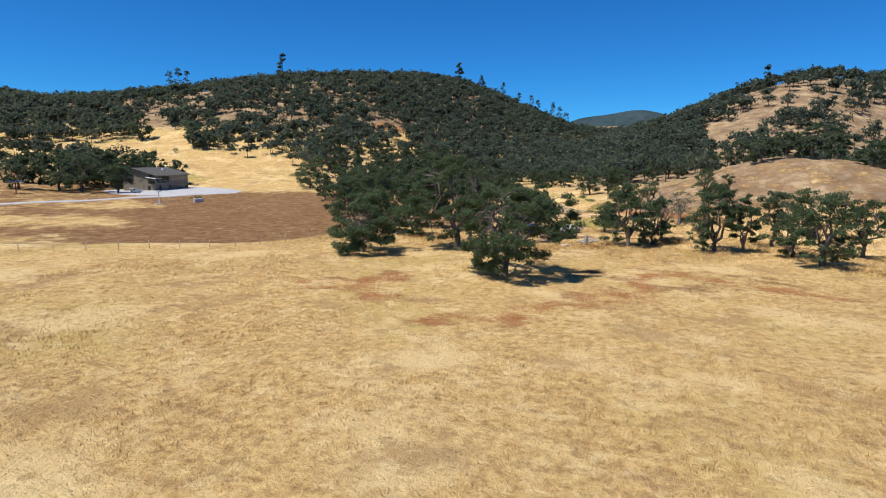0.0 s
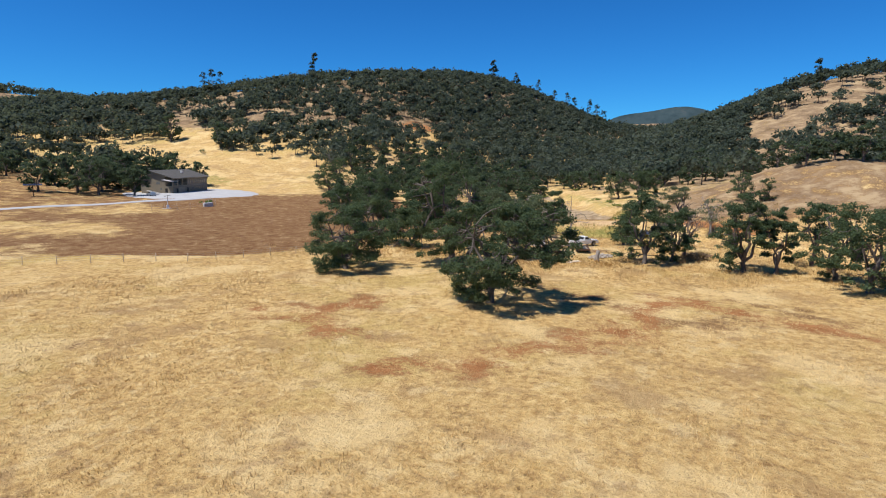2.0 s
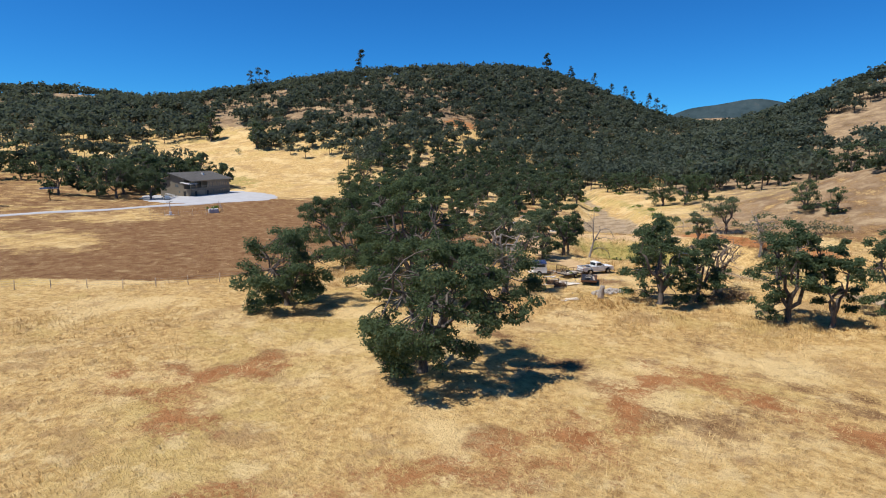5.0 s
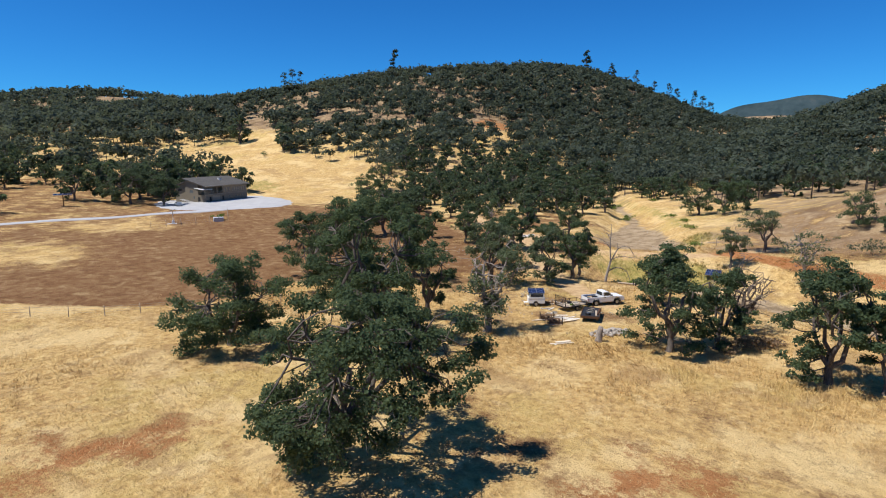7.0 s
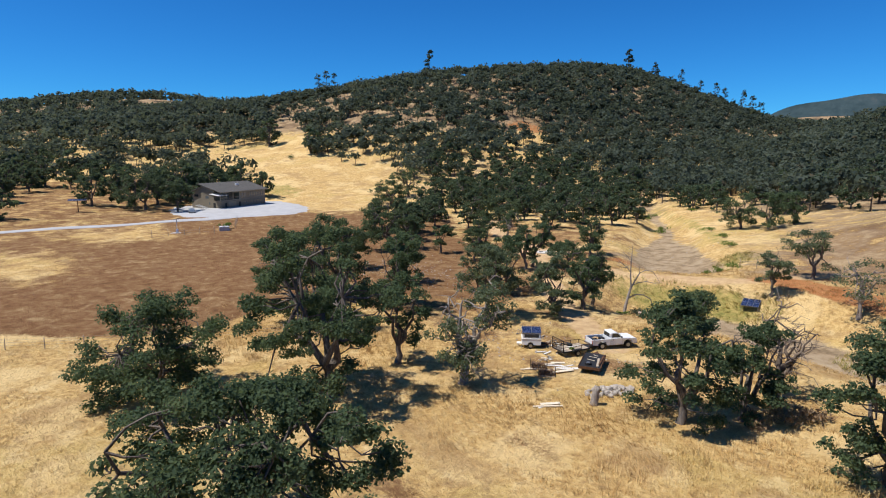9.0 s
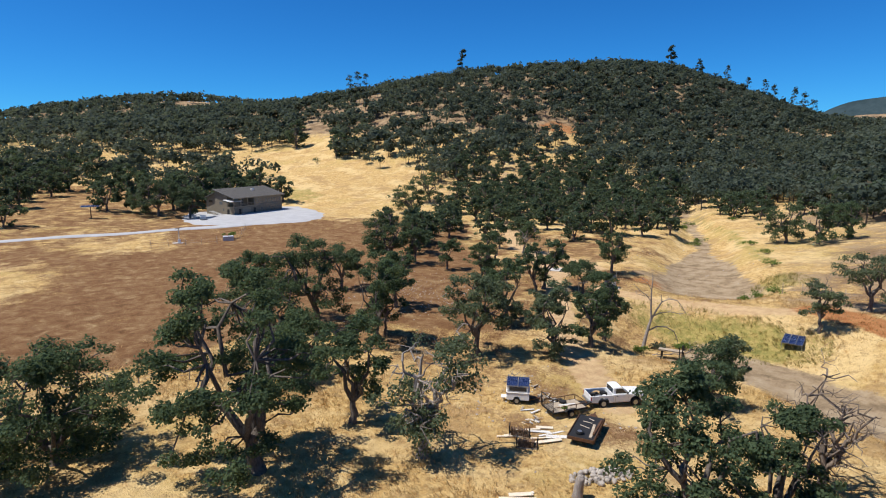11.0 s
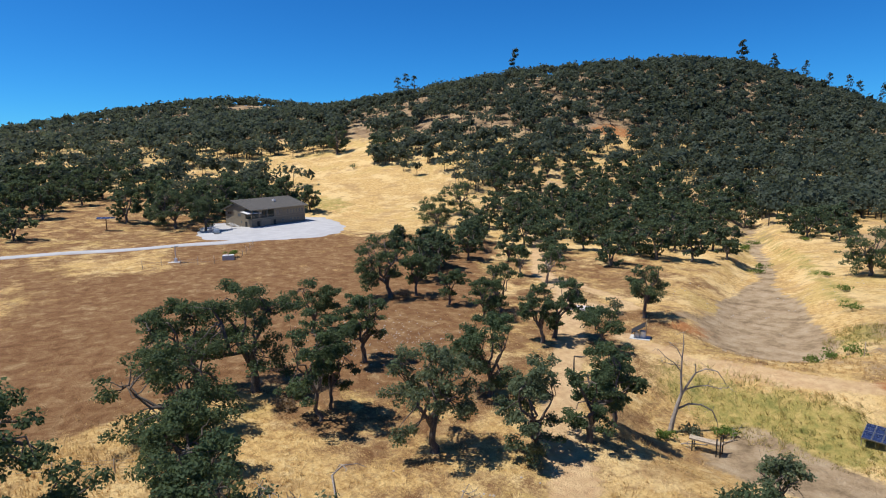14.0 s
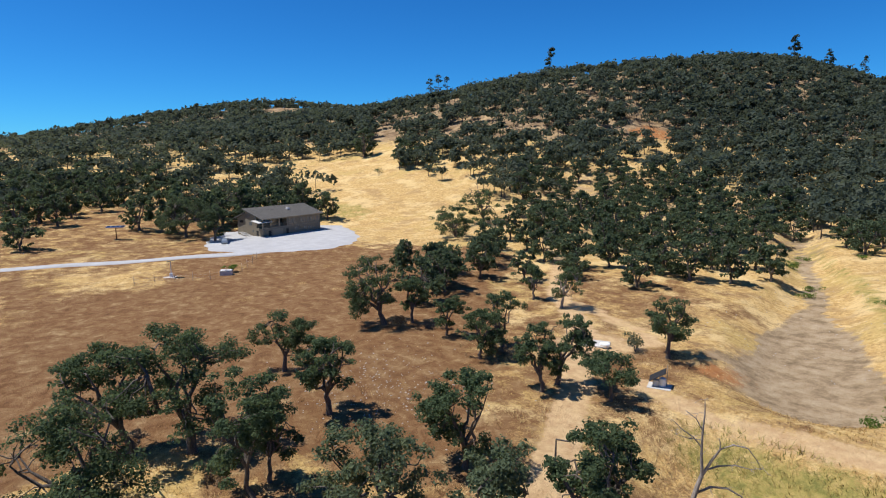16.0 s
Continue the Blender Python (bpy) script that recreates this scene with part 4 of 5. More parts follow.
    for i, (bx, by, sx, sy, sz, rz, mat, nm, lb) in enumerate((
            (-1.0, 0.35, 0.5, 0.6, 0.36, 8, BLACK, "tool_box", "black tool box in the truck bed"), (-1.7, -0.3, 0.7, 0.35, 0.26, 30, STEEL, "metal_case", "grey metal case in the truck bed"),
            (-2.1, 0.3, 0.5, 0.45, 0.30, -12, BLACK, "crate", "black crate in the truck bed"), (-1.2, -0.4, 0.35, 0.4, 0.34, 15, WORN_WHITE, "bucket_box", "white box in the truck bed"))):
        c = part(nm, box((-sx / 2, -sy / 2, 0, sx / 2, sy / 2, sz), bevel=0.03), mat, None)
        c.matrix_world = m @ pose(bx, by, 0.665, 0, 0, rz)
        tagged(c, lb, "box")


pickup(-22.45, 124.7, 51.5)


def utility_trailer(x, y, turn):
    ob = thing("utility_trailer", pose(x, y, up(x, y) + 0.02, 0, 0, turn), "open black rail trailer with a mesh ramp and plank deck", "trailer")
    L, W, z = 1.75, 1.0, 0.62
    part("frame", box((-L, -W, z - 0.12, L, -W + 0.07, z), (-L, W - 0.07, z - 0.12, L, W, z), (-L, -W + 0.07, z - 0.12, -L + 0.07, W - 0.07, z), (L - 0.07, -W + 0.07, z - 0.12, L, W - 0.07, z)), BLACK, ob)
    for i in range(9):
        y0 = -W + 0.08 + i * 0.205
        part("plank", box((-L + 0.08, y0, z - 0.04, L - 0.08, y0 + 0.19, z + 0.005), bevel=0.006), BOARD, ob)
    for s in (-1, 1):
        part("top_rail", box((-L, s * (W - 0.03) - 0.025, z + 0.42, L, s * (W - 0.03) + 0.025, z + 0.47)), RUST, ob)
        for px in (-L + 0.03, -0.6, 0.6, L - 0.03):
            part("post", box((px - 0.025, s * (W - 0.03) - 0.025, z, px + 0.025, s * (W - 0.03) + 0.025, z + 0.42)), RUST, ob)
        part("fender", prism([(-0.62, 0.62), (-0.45, 0.80), (0.45, 0.80), (0.62, 0.62), (0.58, 0.62), (0.43, 0.77), (-0.43, 0.77), (-0.58, 0.62)], s * W + (0.0 if s > 0 else -0.26), s * W + (0.26 if s > 0 else 0.0), "y"), BLACK, ob)
        wheel(ob, 0.0, s * (W + 0.13), 0.33, 0.2)
    part("front_rail", box((L - 0.05, -W + 0.06, z + 0.42, L, W - 0.06, z + 0.47)), RUST, ob)
    gate = part("ramp_gate", box((-L - 0.06, -W, z, -L - 0.01, -W + 0.05, z + 1.25), (-L - 0.06, W - 0.05, z, -L - 0.01, W, z + 1.25), (-L - 0.06, -W + 0.05, z + 1.20, -L - 0.01, W - 0.05, z + 1.25)), BLACK, ob, "upright mesh ramp")
    bars = [(-L - 0.045, -W + 0.06 + i * 0.155, z, -L - 0.025, -W + 0.075 + i * 0.155, z + 1.2) for i in range(13)] + [(-L - 0.045, -W + 0.05, z + 0.2 + i * 0.2, -L - 0.025, W - 0.05, z + 0.215 + i * 0.2) for i in range(5)]
    part("mesh", box(*bars), BLACK, gate)
    part("tongue", prism([(L, -0.6), (L + 1.2, -0.05), (L + 1.4, -0.05), (L + 1.4, 0.05), (L + 1.2, 0.05), (L, 0.6)], z - 0.12, z - 0.02, "z"), BLACK, ob)
    m = ob.matrix_world
    for bx, by, lx, ly, rz, mat, nm, lb in ((-0.5, -0.2, 1.9, 0.22, 8, PALE_BOARD, "loose_board", "pale board lying on the trailer deck"), (0.3, 0.1, 1.6, 0.2, -6, WORN_WHITE, "loose_board", "white board lying on the trailer deck"),
                                            (-0.3, -0.5, 0.5, 0.34, 20, LEAF_GREEN, "green_bag", "crumpled green and white bag on the trailer deck")):
        c = part(nm, box((-lx / 2, -ly / 2, 0, lx / 2, ly / 2, 0.05 if lx > 1 else 0.16), bevel=0.015), mat)
        c.matrix_world = m @ pose(bx, by, z + 0.01, 0, 0, rz)
        tagged(c, lb, "board" if lx > 1 else "bag")
    t = part("spare_tyre", drum(0.33, 0, 0.2, Matrix(), 22, 0.04), RUBBER)
    t.parent = ob
    t.matrix_local = pose(0.2, 0.62, z + 0.01)
    tagged(t, "black spare tyre")


utility_trailer(-24.7, 119.5, 64)


def camper(x, y, turn):
    ob = thing("camper_trailer", pose(x, y, up(x, y) + 0.02, 0, 0, turn), "small white box trailer with two solar panels on top", "trailer")
    part("body", prism([(-1.05, 0.42), (-0.42, 0.42), (-0.34, 0.66), (-0.1, 0.76), (0.14, 0.66), (0.22, 0.42), (1.05, 0.42), (1.05, 1.12), (-1.05, 1.12)], -0.85, 0.85, "y", 0.03), WHITE, ob)
    part("ledge", box((-1.09, -0.89, 1.10, 1.09, 0.89, 1.16), bevel=0.015), WORN_WHITE, ob)
    shell = part("shell", prism([(-0.98, 1.16), (0.98, 1.16), (0.94, 1.72), (-0.94, 1.72)], -0.78, 0.78, "y", 0.03), WORN_WHITE, ob)
    for s in (-1, 1):
        a, b = sorted((s * 0.775, s * 0.795))
        part("window", prism([(-0.80, 1.28), (0.80, 1.28), (0.78, 1.66), (-0.78, 1.66)], a, b, "y"), GLASS, shell, "dark window")
        wheel(ob, -0.1, s * 0.78, 0.34, 0.2)
    part("end_window", box((-0.99, -0.55, 1.28, -0.955, 0.55, 1.66)), GLASS, shell, "dark window")
    part("rack", box((-1.0, -0.75, 1.72, -0.95, 0.75, 1.77), (0.95, -0.75, 1.72, 1.0, 0.75, 1.77), (-0.98, 0.70, 1.77, -0.94, 0.75, 2.25), (0.94, 0.70, 1.77, 0.98, 0.75, 2.25)), STEEL, ob)
    for px in (-0.53, 0.53):
        solar_panel(ob, pose(px, -0.05, 1.92, 12), 1.03, 1.55)
    part("drawbar", prism([(1.05, -0.5), (2.1, -0.05), (2.3, -0.05), (2.3, 0.05), (2.1, 0.05), (1.05, 0.5)], 0.36, 0.44, "z"), RUST, ob)
    part("jack", drum(0.04, 0.0, 0.75, Matrix.Translation((2.15, 0, 0))), STEEL, ob)
    part("step", box((-1.6, -0.35, 0.38, -1.06, 0.35, 0.44), bevel=0.01), WORN_WHITE, ob)


camper(-29.3, 118.8, 34)


def scrap_pile(x, y, seed, label, count=12):
    g = random.Random(seed)
    ob = thing("scrap_pile", pose(x, y, up(x, y)), label, "scrap", "scrap piles")
    for i in range(count):
        L, w = g.uniform(0.25, 0.9), g.uniform(0.05, 0.18)
        p = part("piece", box((-L / 2, -w / 2, 0, L / 2, w / 2, g.uniform(0.02, 0.06)), bevel=0.006), (BOARD, PALE_BOARD, WORN_WHITE, STEEL)[i % 4], ob)
        px, py = g.gauss(0, 0.5), g.gauss(0, 0.45)
        p.matrix_local = pose(px, py, up(x + px, y + py) - up(x, y) + 0.04 + 0.015 * i, g.uniform(-9, 9), g.uniform(-9, 9), g.uniform(0, 180))


scrap_pile(-27.5, 121.0, 3, "heap of pale boards and scrap behind the small trailer", 16)
scrap_pile(-25.6, 115.9, 4, "loose pile of pale scrap wood on the dry grass", 12)


def flat_trailer(x, y, turn):
    ob = thing("flatbed_trailer", pose(x, y, up(x, y) + 0.02, 0, 0, turn), "old black flat-deck trailer with a spare wheel on it", "trailer")
    z = 0.72
    part("deck", box((-2.2, -1.02, z - 0.06, 2.2, 1.02, z), bevel=0.015), BLACK, ob)
    for s in (-1, 1):
        part("side_rail", box((-2.2, s * 1.05 - 0.03, z - 0.22, 2.2, s * 1.05 + 0.03, z + 0.09)), RUST, ob)
        wheel(ob, -0.3, s * 0.9, 0.33, 0.2)
        wheel(ob, 0.45, s * 0.9, 0.33, 0.2)
    part("end_rail", box((-2.26, -1.0, z - 0.2, -2.2, 1.0, z + 0.06)), RUST, ob)
    part("frame", box((-2.1, -0.5, z - 0.2, 2.1, -0.4, z - 0.06), (-2.1, 0.4, z - 0.2, 2.1, 0.5, z - 0.06)), BLACK, ob)
    part("tongue", prism([(2.2, -0.6), (3.2, -0.05), (3.5, -0.05), (3.5, 0.05), (3.2, 0.05), (2.2, 0.6)], 0.5, 0.6, "z"), RUST, ob)
    m = ob.matrix_world
    t = part("spare_wheel", drum(0.34, 0, 0.22, Matrix(), 22, 0.05), RUBBER)
    t.parent = ob
    t.matrix_local = pose(-1.35, 0.25, z + 0.003)
    tagged(t, "grey spare wheel")
    part("hub", drum(0.2, 0.0, 0.225, Matrix(), 18, 0.01), STEEL, t)
    for bx, by, lx, ly, h, rz, mat, lb in ((-0.6, -0.62, 2.4, 0.22, 0.09, 4, BOARD, "weathered brown plank on the flat trailer"), (0.2, -0.86, 2.9, 0.16, 0.12, -2, RUST, "rusty steel beam on the flat trailer"),
                                           (0.0, 0.15, 0.9, 0.06, 0.04, 70, PALE_BOARD, "pale stick on the flat trailer"), (0.9, 0.1, 0.8, 0.06, 0.04, 80, PALE_BOARD, "pale stick on the flat trailer"), (1.5, -0.1, 0.6, 0.05, 0.04, 60, PALE_BOARD, "pale stick on the flat trailer")):
        c = part("plank" if lx > 2 else "stick", box((-lx / 2, -ly / 2, 0, lx / 2, ly / 2, h), bevel=0.01), mat)
        c.matrix_world = m @ pose(bx, by, z + 0.003, 0, 0, rz)
        tagged(c, lb, "plank")


flat_trailer(-21.0, 116.9, 107)


# ---- lumber, firewood, stones ----
def wood_rack(x, y, turn, seed):
    g = random.Random(seed)
    ob = thing("firewood_rack", pose(x, y, up(x, y), 0, 0, turn), "stack of dark firewood between upright rails", "firewood", "firewood racks")
    part("rail", box((-0.85, -0.3, 0, -0.79, -0.24, 1.0), (-0.85, 0.24, 0, -0.79, 0.3, 1.0), (-0.85, -0.24, 0.94, -0.79, 0.24, 1.0)), BLACK, ob)
    part("rail", box((0.79, -0.3, 0, 0.85, -0.24, 0.9), (0.79, 0.24, 0, 0.85, 0.3, 0.9)), BLACK, ob)
    part("base", box((-0.8, -0.28, 0.02, 0.8, -0.2, 0.1), (-0.8, 0.2, 0.02, 0.8, 0.28, 0.1)), BOARD, ob)
    for row in range(4):
        for k in range(9 - row // 2):
            r = g.uniform(0.06, 0.095)
            px = -0.7 + k * 0.172 + g.uniform(-0.03, 0.03) + 0.05 * (row % 2)
            m = Matrix.Translation((px, g.uniform(-0.05, 0.05), 0.17 + row * 0.145)) @ Matrix.Rotation(radians(90 + g.uniform(-6, 6)), 4, "X")
            part("log", drum(r, -0.27, 0.27, m, 7, r2=r * 0.85), LOG, ob)


wood_rack(-25.0, 113.1, 30, 1)
wood_rack(-23.4, 111.9, 30, 2)
g = random.Random(5)
for i in range(13):
    L = g.uniform(1.4, 2.9)
    x, y = -24.3 + g.uniform(-1.6, 2.0), 114.2 + g.uniform(-1.7, 1.6)
    if i > 9:
        x, y = -20.2 + g.uniform(-0.8, 0.8), 105.6 + g.uniform(-0.3, 0.5)
    c = part("board", box((-L / 2, -0.1 - 0.1 * (i % 2), 0, L / 2, 0.1 + 0.1 * (i % 2), 0.045), bevel=0.006), PALE_BOARD if i % 3 else WORN_WHITE)
    c.matrix_world = pose(x, y, up(x, y) + 0.03 + 0.05 * (i % 3), g.uniform(-2, 2), g.uniform(-2, 2), 52 + g.uniform(-16, 16))
    tagged(c, "pale sawn board lying in the dry grass", "board", "scattered boards")
for i in range(9):
    L = g.uniform(0.5, 1.3)
    x, y = (-30.9 + g.uniform(-0.9, 0.9), 123.2 + g.uniform(-0.7, 0.7)) if i < 5 else (-27.3 + g.uniform(-0.8, 0.8), 117.6 + g.uniform(-0.4, 0.4))
    c = part("scrap_wood", box((-L / 2, -0.09, 0, L / 2, 0.09, 0.07), bevel=0.01), WORN_WHITE if i % 2 else BOARD)
    c.matrix_world = pose(x, y, up(x, y) + 0.02 + 0.04 * (i % 3), g.uniform(-5, 5), g.uniform(-5, 5), g.uniform(0, 180))
    tagged(c, "broken scrap of pale wood on bare soil", "scrap", "scrap pile")


def stone_mesh(seed, r):
    bm = bmesh.new()
    bmesh.ops.create_icosphere(bm, subdivisions=2, radius=r)
    g = random.Random(seed)
    o = Vector((g.uniform(0, 50), g.uniform(0, 50), g.uniform(0, 50)))
    for v in bm.verts:
        v.co *= 1 + 0.34 * noise.noise(v.co / r * 0.9 + o)
        v.co.z *= 0.75
    me = bpy.data.meshes.new("stone")
    bm.to_mesh(me)
    bm.free()
    me.materials.append(ROCK)
    return me


STONES = [stone_mesh(i, 0.24) for i in range(5)]
pile = thing("stone_pile", pose(-16.9, 111.9, up(-16.9, 111.9), 0, 0, 55), "heap of pale grey field stones in dry grass", "stone pile")
for i in range(130):
    a, t = g.uniform(0, 6.3), g.random() ** 0.6
    x, y = math.cos(a) * t * 2.5, math.sin(a) * t * 1.0
    s = under("stone", STONES[i % 5], pile)
    s.matrix_local = pose(x, y, 0.10 + (1 - t) * 0.55 * g.random(), g.uniform(0, 360), g.uniform(0, 360), g.uniform(0, 360)) @ Matrix.Scale(g.uniform(0.4, 1.1), 4)


def stump(x, y):
    rg = np.random.default_rng(3)
    line = [((0, 0, -0.2), 0.42), ((0.03, 0, 0.3), 0.34), ((0.08, 0.02, 0.8), 0.31), ((0.16, 0.04, 1.35), 0.30), ((0.20, 0.05, 1.62), 0.27), ((0.21, 0.05, 1.63), 0.02)]
    v, f = tubes([line], 14)
    v += rg.normal(0, 0.02, v.shape)
    ob = new("tree_stump", mesh_np("tree_stump", v, f, DEAD, True))
    ob.matrix_world = pose(x, y, up(x, y))
    tagged(ob, "tall weathered grey stump beside the stone heap", "stump")


stump(-16.9, 108.5)


# ---- dead white tree by the creek ----
def snag(x, y):
    ob = thing("dead_tree", pose(x, y, up(x, y)), "bleached dead tree with arching bare branches", "tree")
    R, = ((0.64, 0.77),)

    def p(side, z, deep=0.0):
        return (1.15 * (R[0] * side - 0.77 * deep), 1.15 * (R[1] * side + 0.64 * deep), z * 1.2)

    lines = [[(p(0, -0.3), 0.30), (p(0.25, 1.2), 0.24), (p(0.6, 2.6), 0.20), (p(0.9, 3.6), 0.17)],
             [(p(0.9, 3.5), 0.15), (p(0.75, 5.0), 0.12), (p(0.72, 6.6), 0.09), (p(0.8, 8.2), 0.06), (p(0.75, 9.2), 0.02)],
             [(p(0.9, 3.5), 0.14), (p(1.5, 4.6), 0.12), (p(2.1, 5.5), 0.09), (p(3.0, 5.85), 0.075), (p(4.1, 5.6), 0.055), (p(4.8, 4.7), 0.04), (p(5.2, 4.0), 0.02)],
             [(p(1.1, 3.9), 0.10), (p(2.0, 4.2), 0.08), (p(3.2, 4.3), 0.06), (p(4.4, 4.0), 0.045), (p(5.3, 4.1), 0.02)],
             [(p(0.5, 2.1), 0.13), (p(1.6, 2.6), 0.11), (p(2.8, 2.5), 0.085), (p(3.9, 1.9), 0.07), (p(4.4, 0.9), 0.05), (p(4.6, 0.1), 0.03)],
             [(p(0.75, 5.6), 0.07), (p(0.1, 6.4), 0.06), (p(-0.8, 7.0), 0.045), (p(-1.5, 7.7), 0.02)],
             [(p(0.74, 6.2), 0.05), (p(-0.2, 6.3), 0.04), (p(-1.2, 6.6), 0.02)],
             [(p(0.72, 6.9), 0.05), (p(0.2, 7.8), 0.04), (p(-0.6, 8.4), 0.02)], [(p(2.1, 5.5), 0.06), (p(2.0, 6.3), 0.03)]]
    rg = np.random.default_rng(9)
    ob_t = under("trunk", mesh_np("trunk", *tubes(lines[:1], 9), DEAD, True), ob)
    for ln in lines[1:]:
        twigs = [ln]
        for q, r in ln[1:]:
            for _ in range(2):
                e = np.array(q) + rg.normal(0, 0.45, 3)
                twigs.append([(c, 0.022 - 0.006 * i) for i, c in enumerate(bent(rg, q, e, 3, 0.15))])
        under("branch", mesh_np("branch", *tubes(twigs, 5), DEAD, True), ob)


snag(-32.2, 152.4)


# ---- panels, shed, table ----
def ground_panels(x, y):
    ob = thing("solar_array", pose(x, y, up(x, y), 0, 0, 4), "six blue solar panels on a low ground frame", "solar panels")
    legs = [(px, py, pz) for px in (-1.2, 1.14) for py, pz in ((-1.3, 0.37), (1.24, 0.94))]
    for px, py, pz in legs:
        part("leg", box((px, py, -0.4, px + 0.06, py + 0.06, pz)), STEEL, ob)
    for py, pz in ((-1.3, 0.37), (1.24, 0.94)):
        part("rail", box((-1.2, py, pz, 1.2, py + 0.06, pz + 0.06)), STEEL, ob)
    for i in (-1, 0, 1):
        for k in (-0.5, 0.5):
            solar_panel(ob, pose(i * 0.83, k * 1.37 * math.cos(radians(12)), 0.74 + k * 1.37 * math.sin(radians(12)), 12), 0.8, 1.35)


ground_panels(-15.9, 161.9)


def pump_shed(x, y):
    ob = thing("pump_box", pose(x, y, up(x, y), 0, 0, 25), "white pump box under a tilted black solar panel", "pump")
    part("tank", drum(0.42, 0, 1.05, Matrix.Translation((0.35, 0.1, 0)), 20, 0.05), WHITE, ob, "white tank")
    part("cabinet", box((-0.6, -0.35, 0, -0.05, 0.35, 0.8), bevel=0.02), WORN_WHITE, ob)
    part("post", box((0.75, 0.4, 0, 0.84, 0.49, 2.7)), BOARD, ob)
    part("post", box((-0.8, 0.4, 0, -0.72, 0.48, 1.2)), BOARD, ob)
    p = part("solar_panel", box((-1.1, -0.8, 0, 1.1, 0.8, 0.05), bevel=0.01), BLACK, ob, "black panel")
    p.matrix_local = pose(-0.2, -0.1, 1.45, 8, -34, 0)
    part("slab", box((-1.3, -1.0, -0.15, 1.4, 1.0, 0.06), bevel=0.02), CONCRETE, ob)


pump_shed(-45.4, 168.2)


def plank_pier(x, y):
    ob = thing("plank_pier", pose(x, y, up(x, y), 0, 0, 14), "weathered plank pier with dark posts by the dry pond", "pier")
    for i in range(4):
        part("plank", box((-3.0, -0.42 + i * 0.21, 1.22, 0.1, -0.23 + i * 0.21, 1.27), bevel=0.006), BOARD, ob)
    part("beam", box((-2.95, -0.4, 1.10, 0.05, -0.32, 1.22), (-2.95, 0.32, 1.10, 0.05, 0.40, 1.22)), BOARD, ob)
    for lx, ly, top in ((0.0, -0.48, 2.2), (0.05, 0.48, 2.0), (-0.35, -0.49, 1.9), (-2.6, -0.48, 1.1), (-2.6, 0.48, 1.1)):
        part("post", drum(0.07, -0.6, top, Matrix.Translation((lx, ly, 0)), 9), BLACK, ob, "dark post")


plank_pier(-26.3, 151.4)


def well_slab(x, y):
    ob = thing("concrete_slab", pose(x, y, up(x, y) + 0.03, 0, 0, 30), "pale concrete slab with a white well cover", "slab")
    part("slab", box((-2.0, -1.5, -0.3, 2.0, 1.5, 0.12), bevel=0.03), CONCRETE, ob)
    part("cover", drum(0.75, 0.12, 0.55, Matrix.Translation((1.5, -1.0, 0)), 20, 0.08), WHITE, ob, "white round cover")
    part("hatch", box((-0.6, -0.3, 0.12, 0.2, 0.3, 0.2), bevel=0.02), BLACK, ob, "dark hatch")


well_slab(-60.0, 174.6)


# ---- the house and its yard ----
def gravel(name, label, outline, z=None):
    """A thin sheet of gravel: rings from the middle to an uneven edge, following the land."""
    cx, cy = sum(p[0] for p in outline) / len(outline), sum(p[1] for p in outline) / len(outline)
    ring = []
    n = len(outline)
    for i in range(n):
        a, b = np.array(outline[i]), np.array(outline[(i + 1) % n])
        for k in range(6):
            ring.append(a + (b - a) * k / 6)
    ring = np.array(ring)
    ring += 0.35 * np.sin(np.arange(len(ring)) * 1.7)[:, None]
    verts, faces = [], []
    m, rings = len(ring), 9
    for k in range(rings + 1):
        t = k / rings
        pts = np.array((cx, cy)) * (1 - t) + ring * t if k else np.tile((cx, cy), (m, 1))
        lift = 0.16 if k < rings else -0.15
        verts.append(np.column_stack((pts, height(pts[:, 0], pts[:, 1]) + lift)))
    for k in range(rings):
        for i in range(m):
            j = (i + 1) % m
            faces.append((k * m + i, (k + 1) * m + i, (k + 1) * m + j, k * m + j))
    tagged(new(name, mesh_np(name, np.concatenate(verts), np.array(faces), GRAVEL, True)), label, "gravel", kind="structure")


gravel("gravel_yard", "pale grey gravel yard round the house", [(-168, 150), (-160, 158), (-154, 168), (-152, 178), (-157, 189), (-167, 197), (-184, 203), (-198, 206), (-204, 196), (-204, 178), (-206, 166), (-196, 158), (-182, 152)])


def gravel_lane():
    line = [(-190, 40), (-184, 70), (-177, 96), (-172.5, 112), (-169, 126), (-165, 142), (-161.5, 153), (-160, 164)]
    verts, faces = [], []
    pts = []
    for (ax, ay), (bx, by) in zip(line, line[1:]):
        for k in range(8):
            pts.append((ax + (bx - ax) * k / 8, ay + (by - ay) * k / 8))
    pts.append(line[-1])
    pts = np.array(pts)
    d = np.gradient(pts, axis=0)
    d /= np.linalg.norm(d, axis=1)[:, None]
    nrm = np.column_stack((-d[:, 1], d[:, 0]))
    offs = (-2.1, -1.9, -0.9, 0, 0.9, 1.9, 2.1)
    for j, o in enumerate(offs):
        q = pts + nrm * o
        verts.append(np.column_stack((q, height(q[:, 0], q[:, 1]) + (-0.2 if j in (0, 6) else 0.15))))
    n = len(pts)
    for j in range(6):
        for i in range(n - 1):
            faces.append((j * n + i, j * n + i + 1, (j + 1) * n + i + 1, (j + 1) * n + i))
    tagged(new("gravel_lane", mesh_np("gravel_lane", np.concatenate(verts), np.array(faces), GRAVEL, True)), "narrow pale gravel lane to the house", "lane", kind="structure")


gravel_lane()


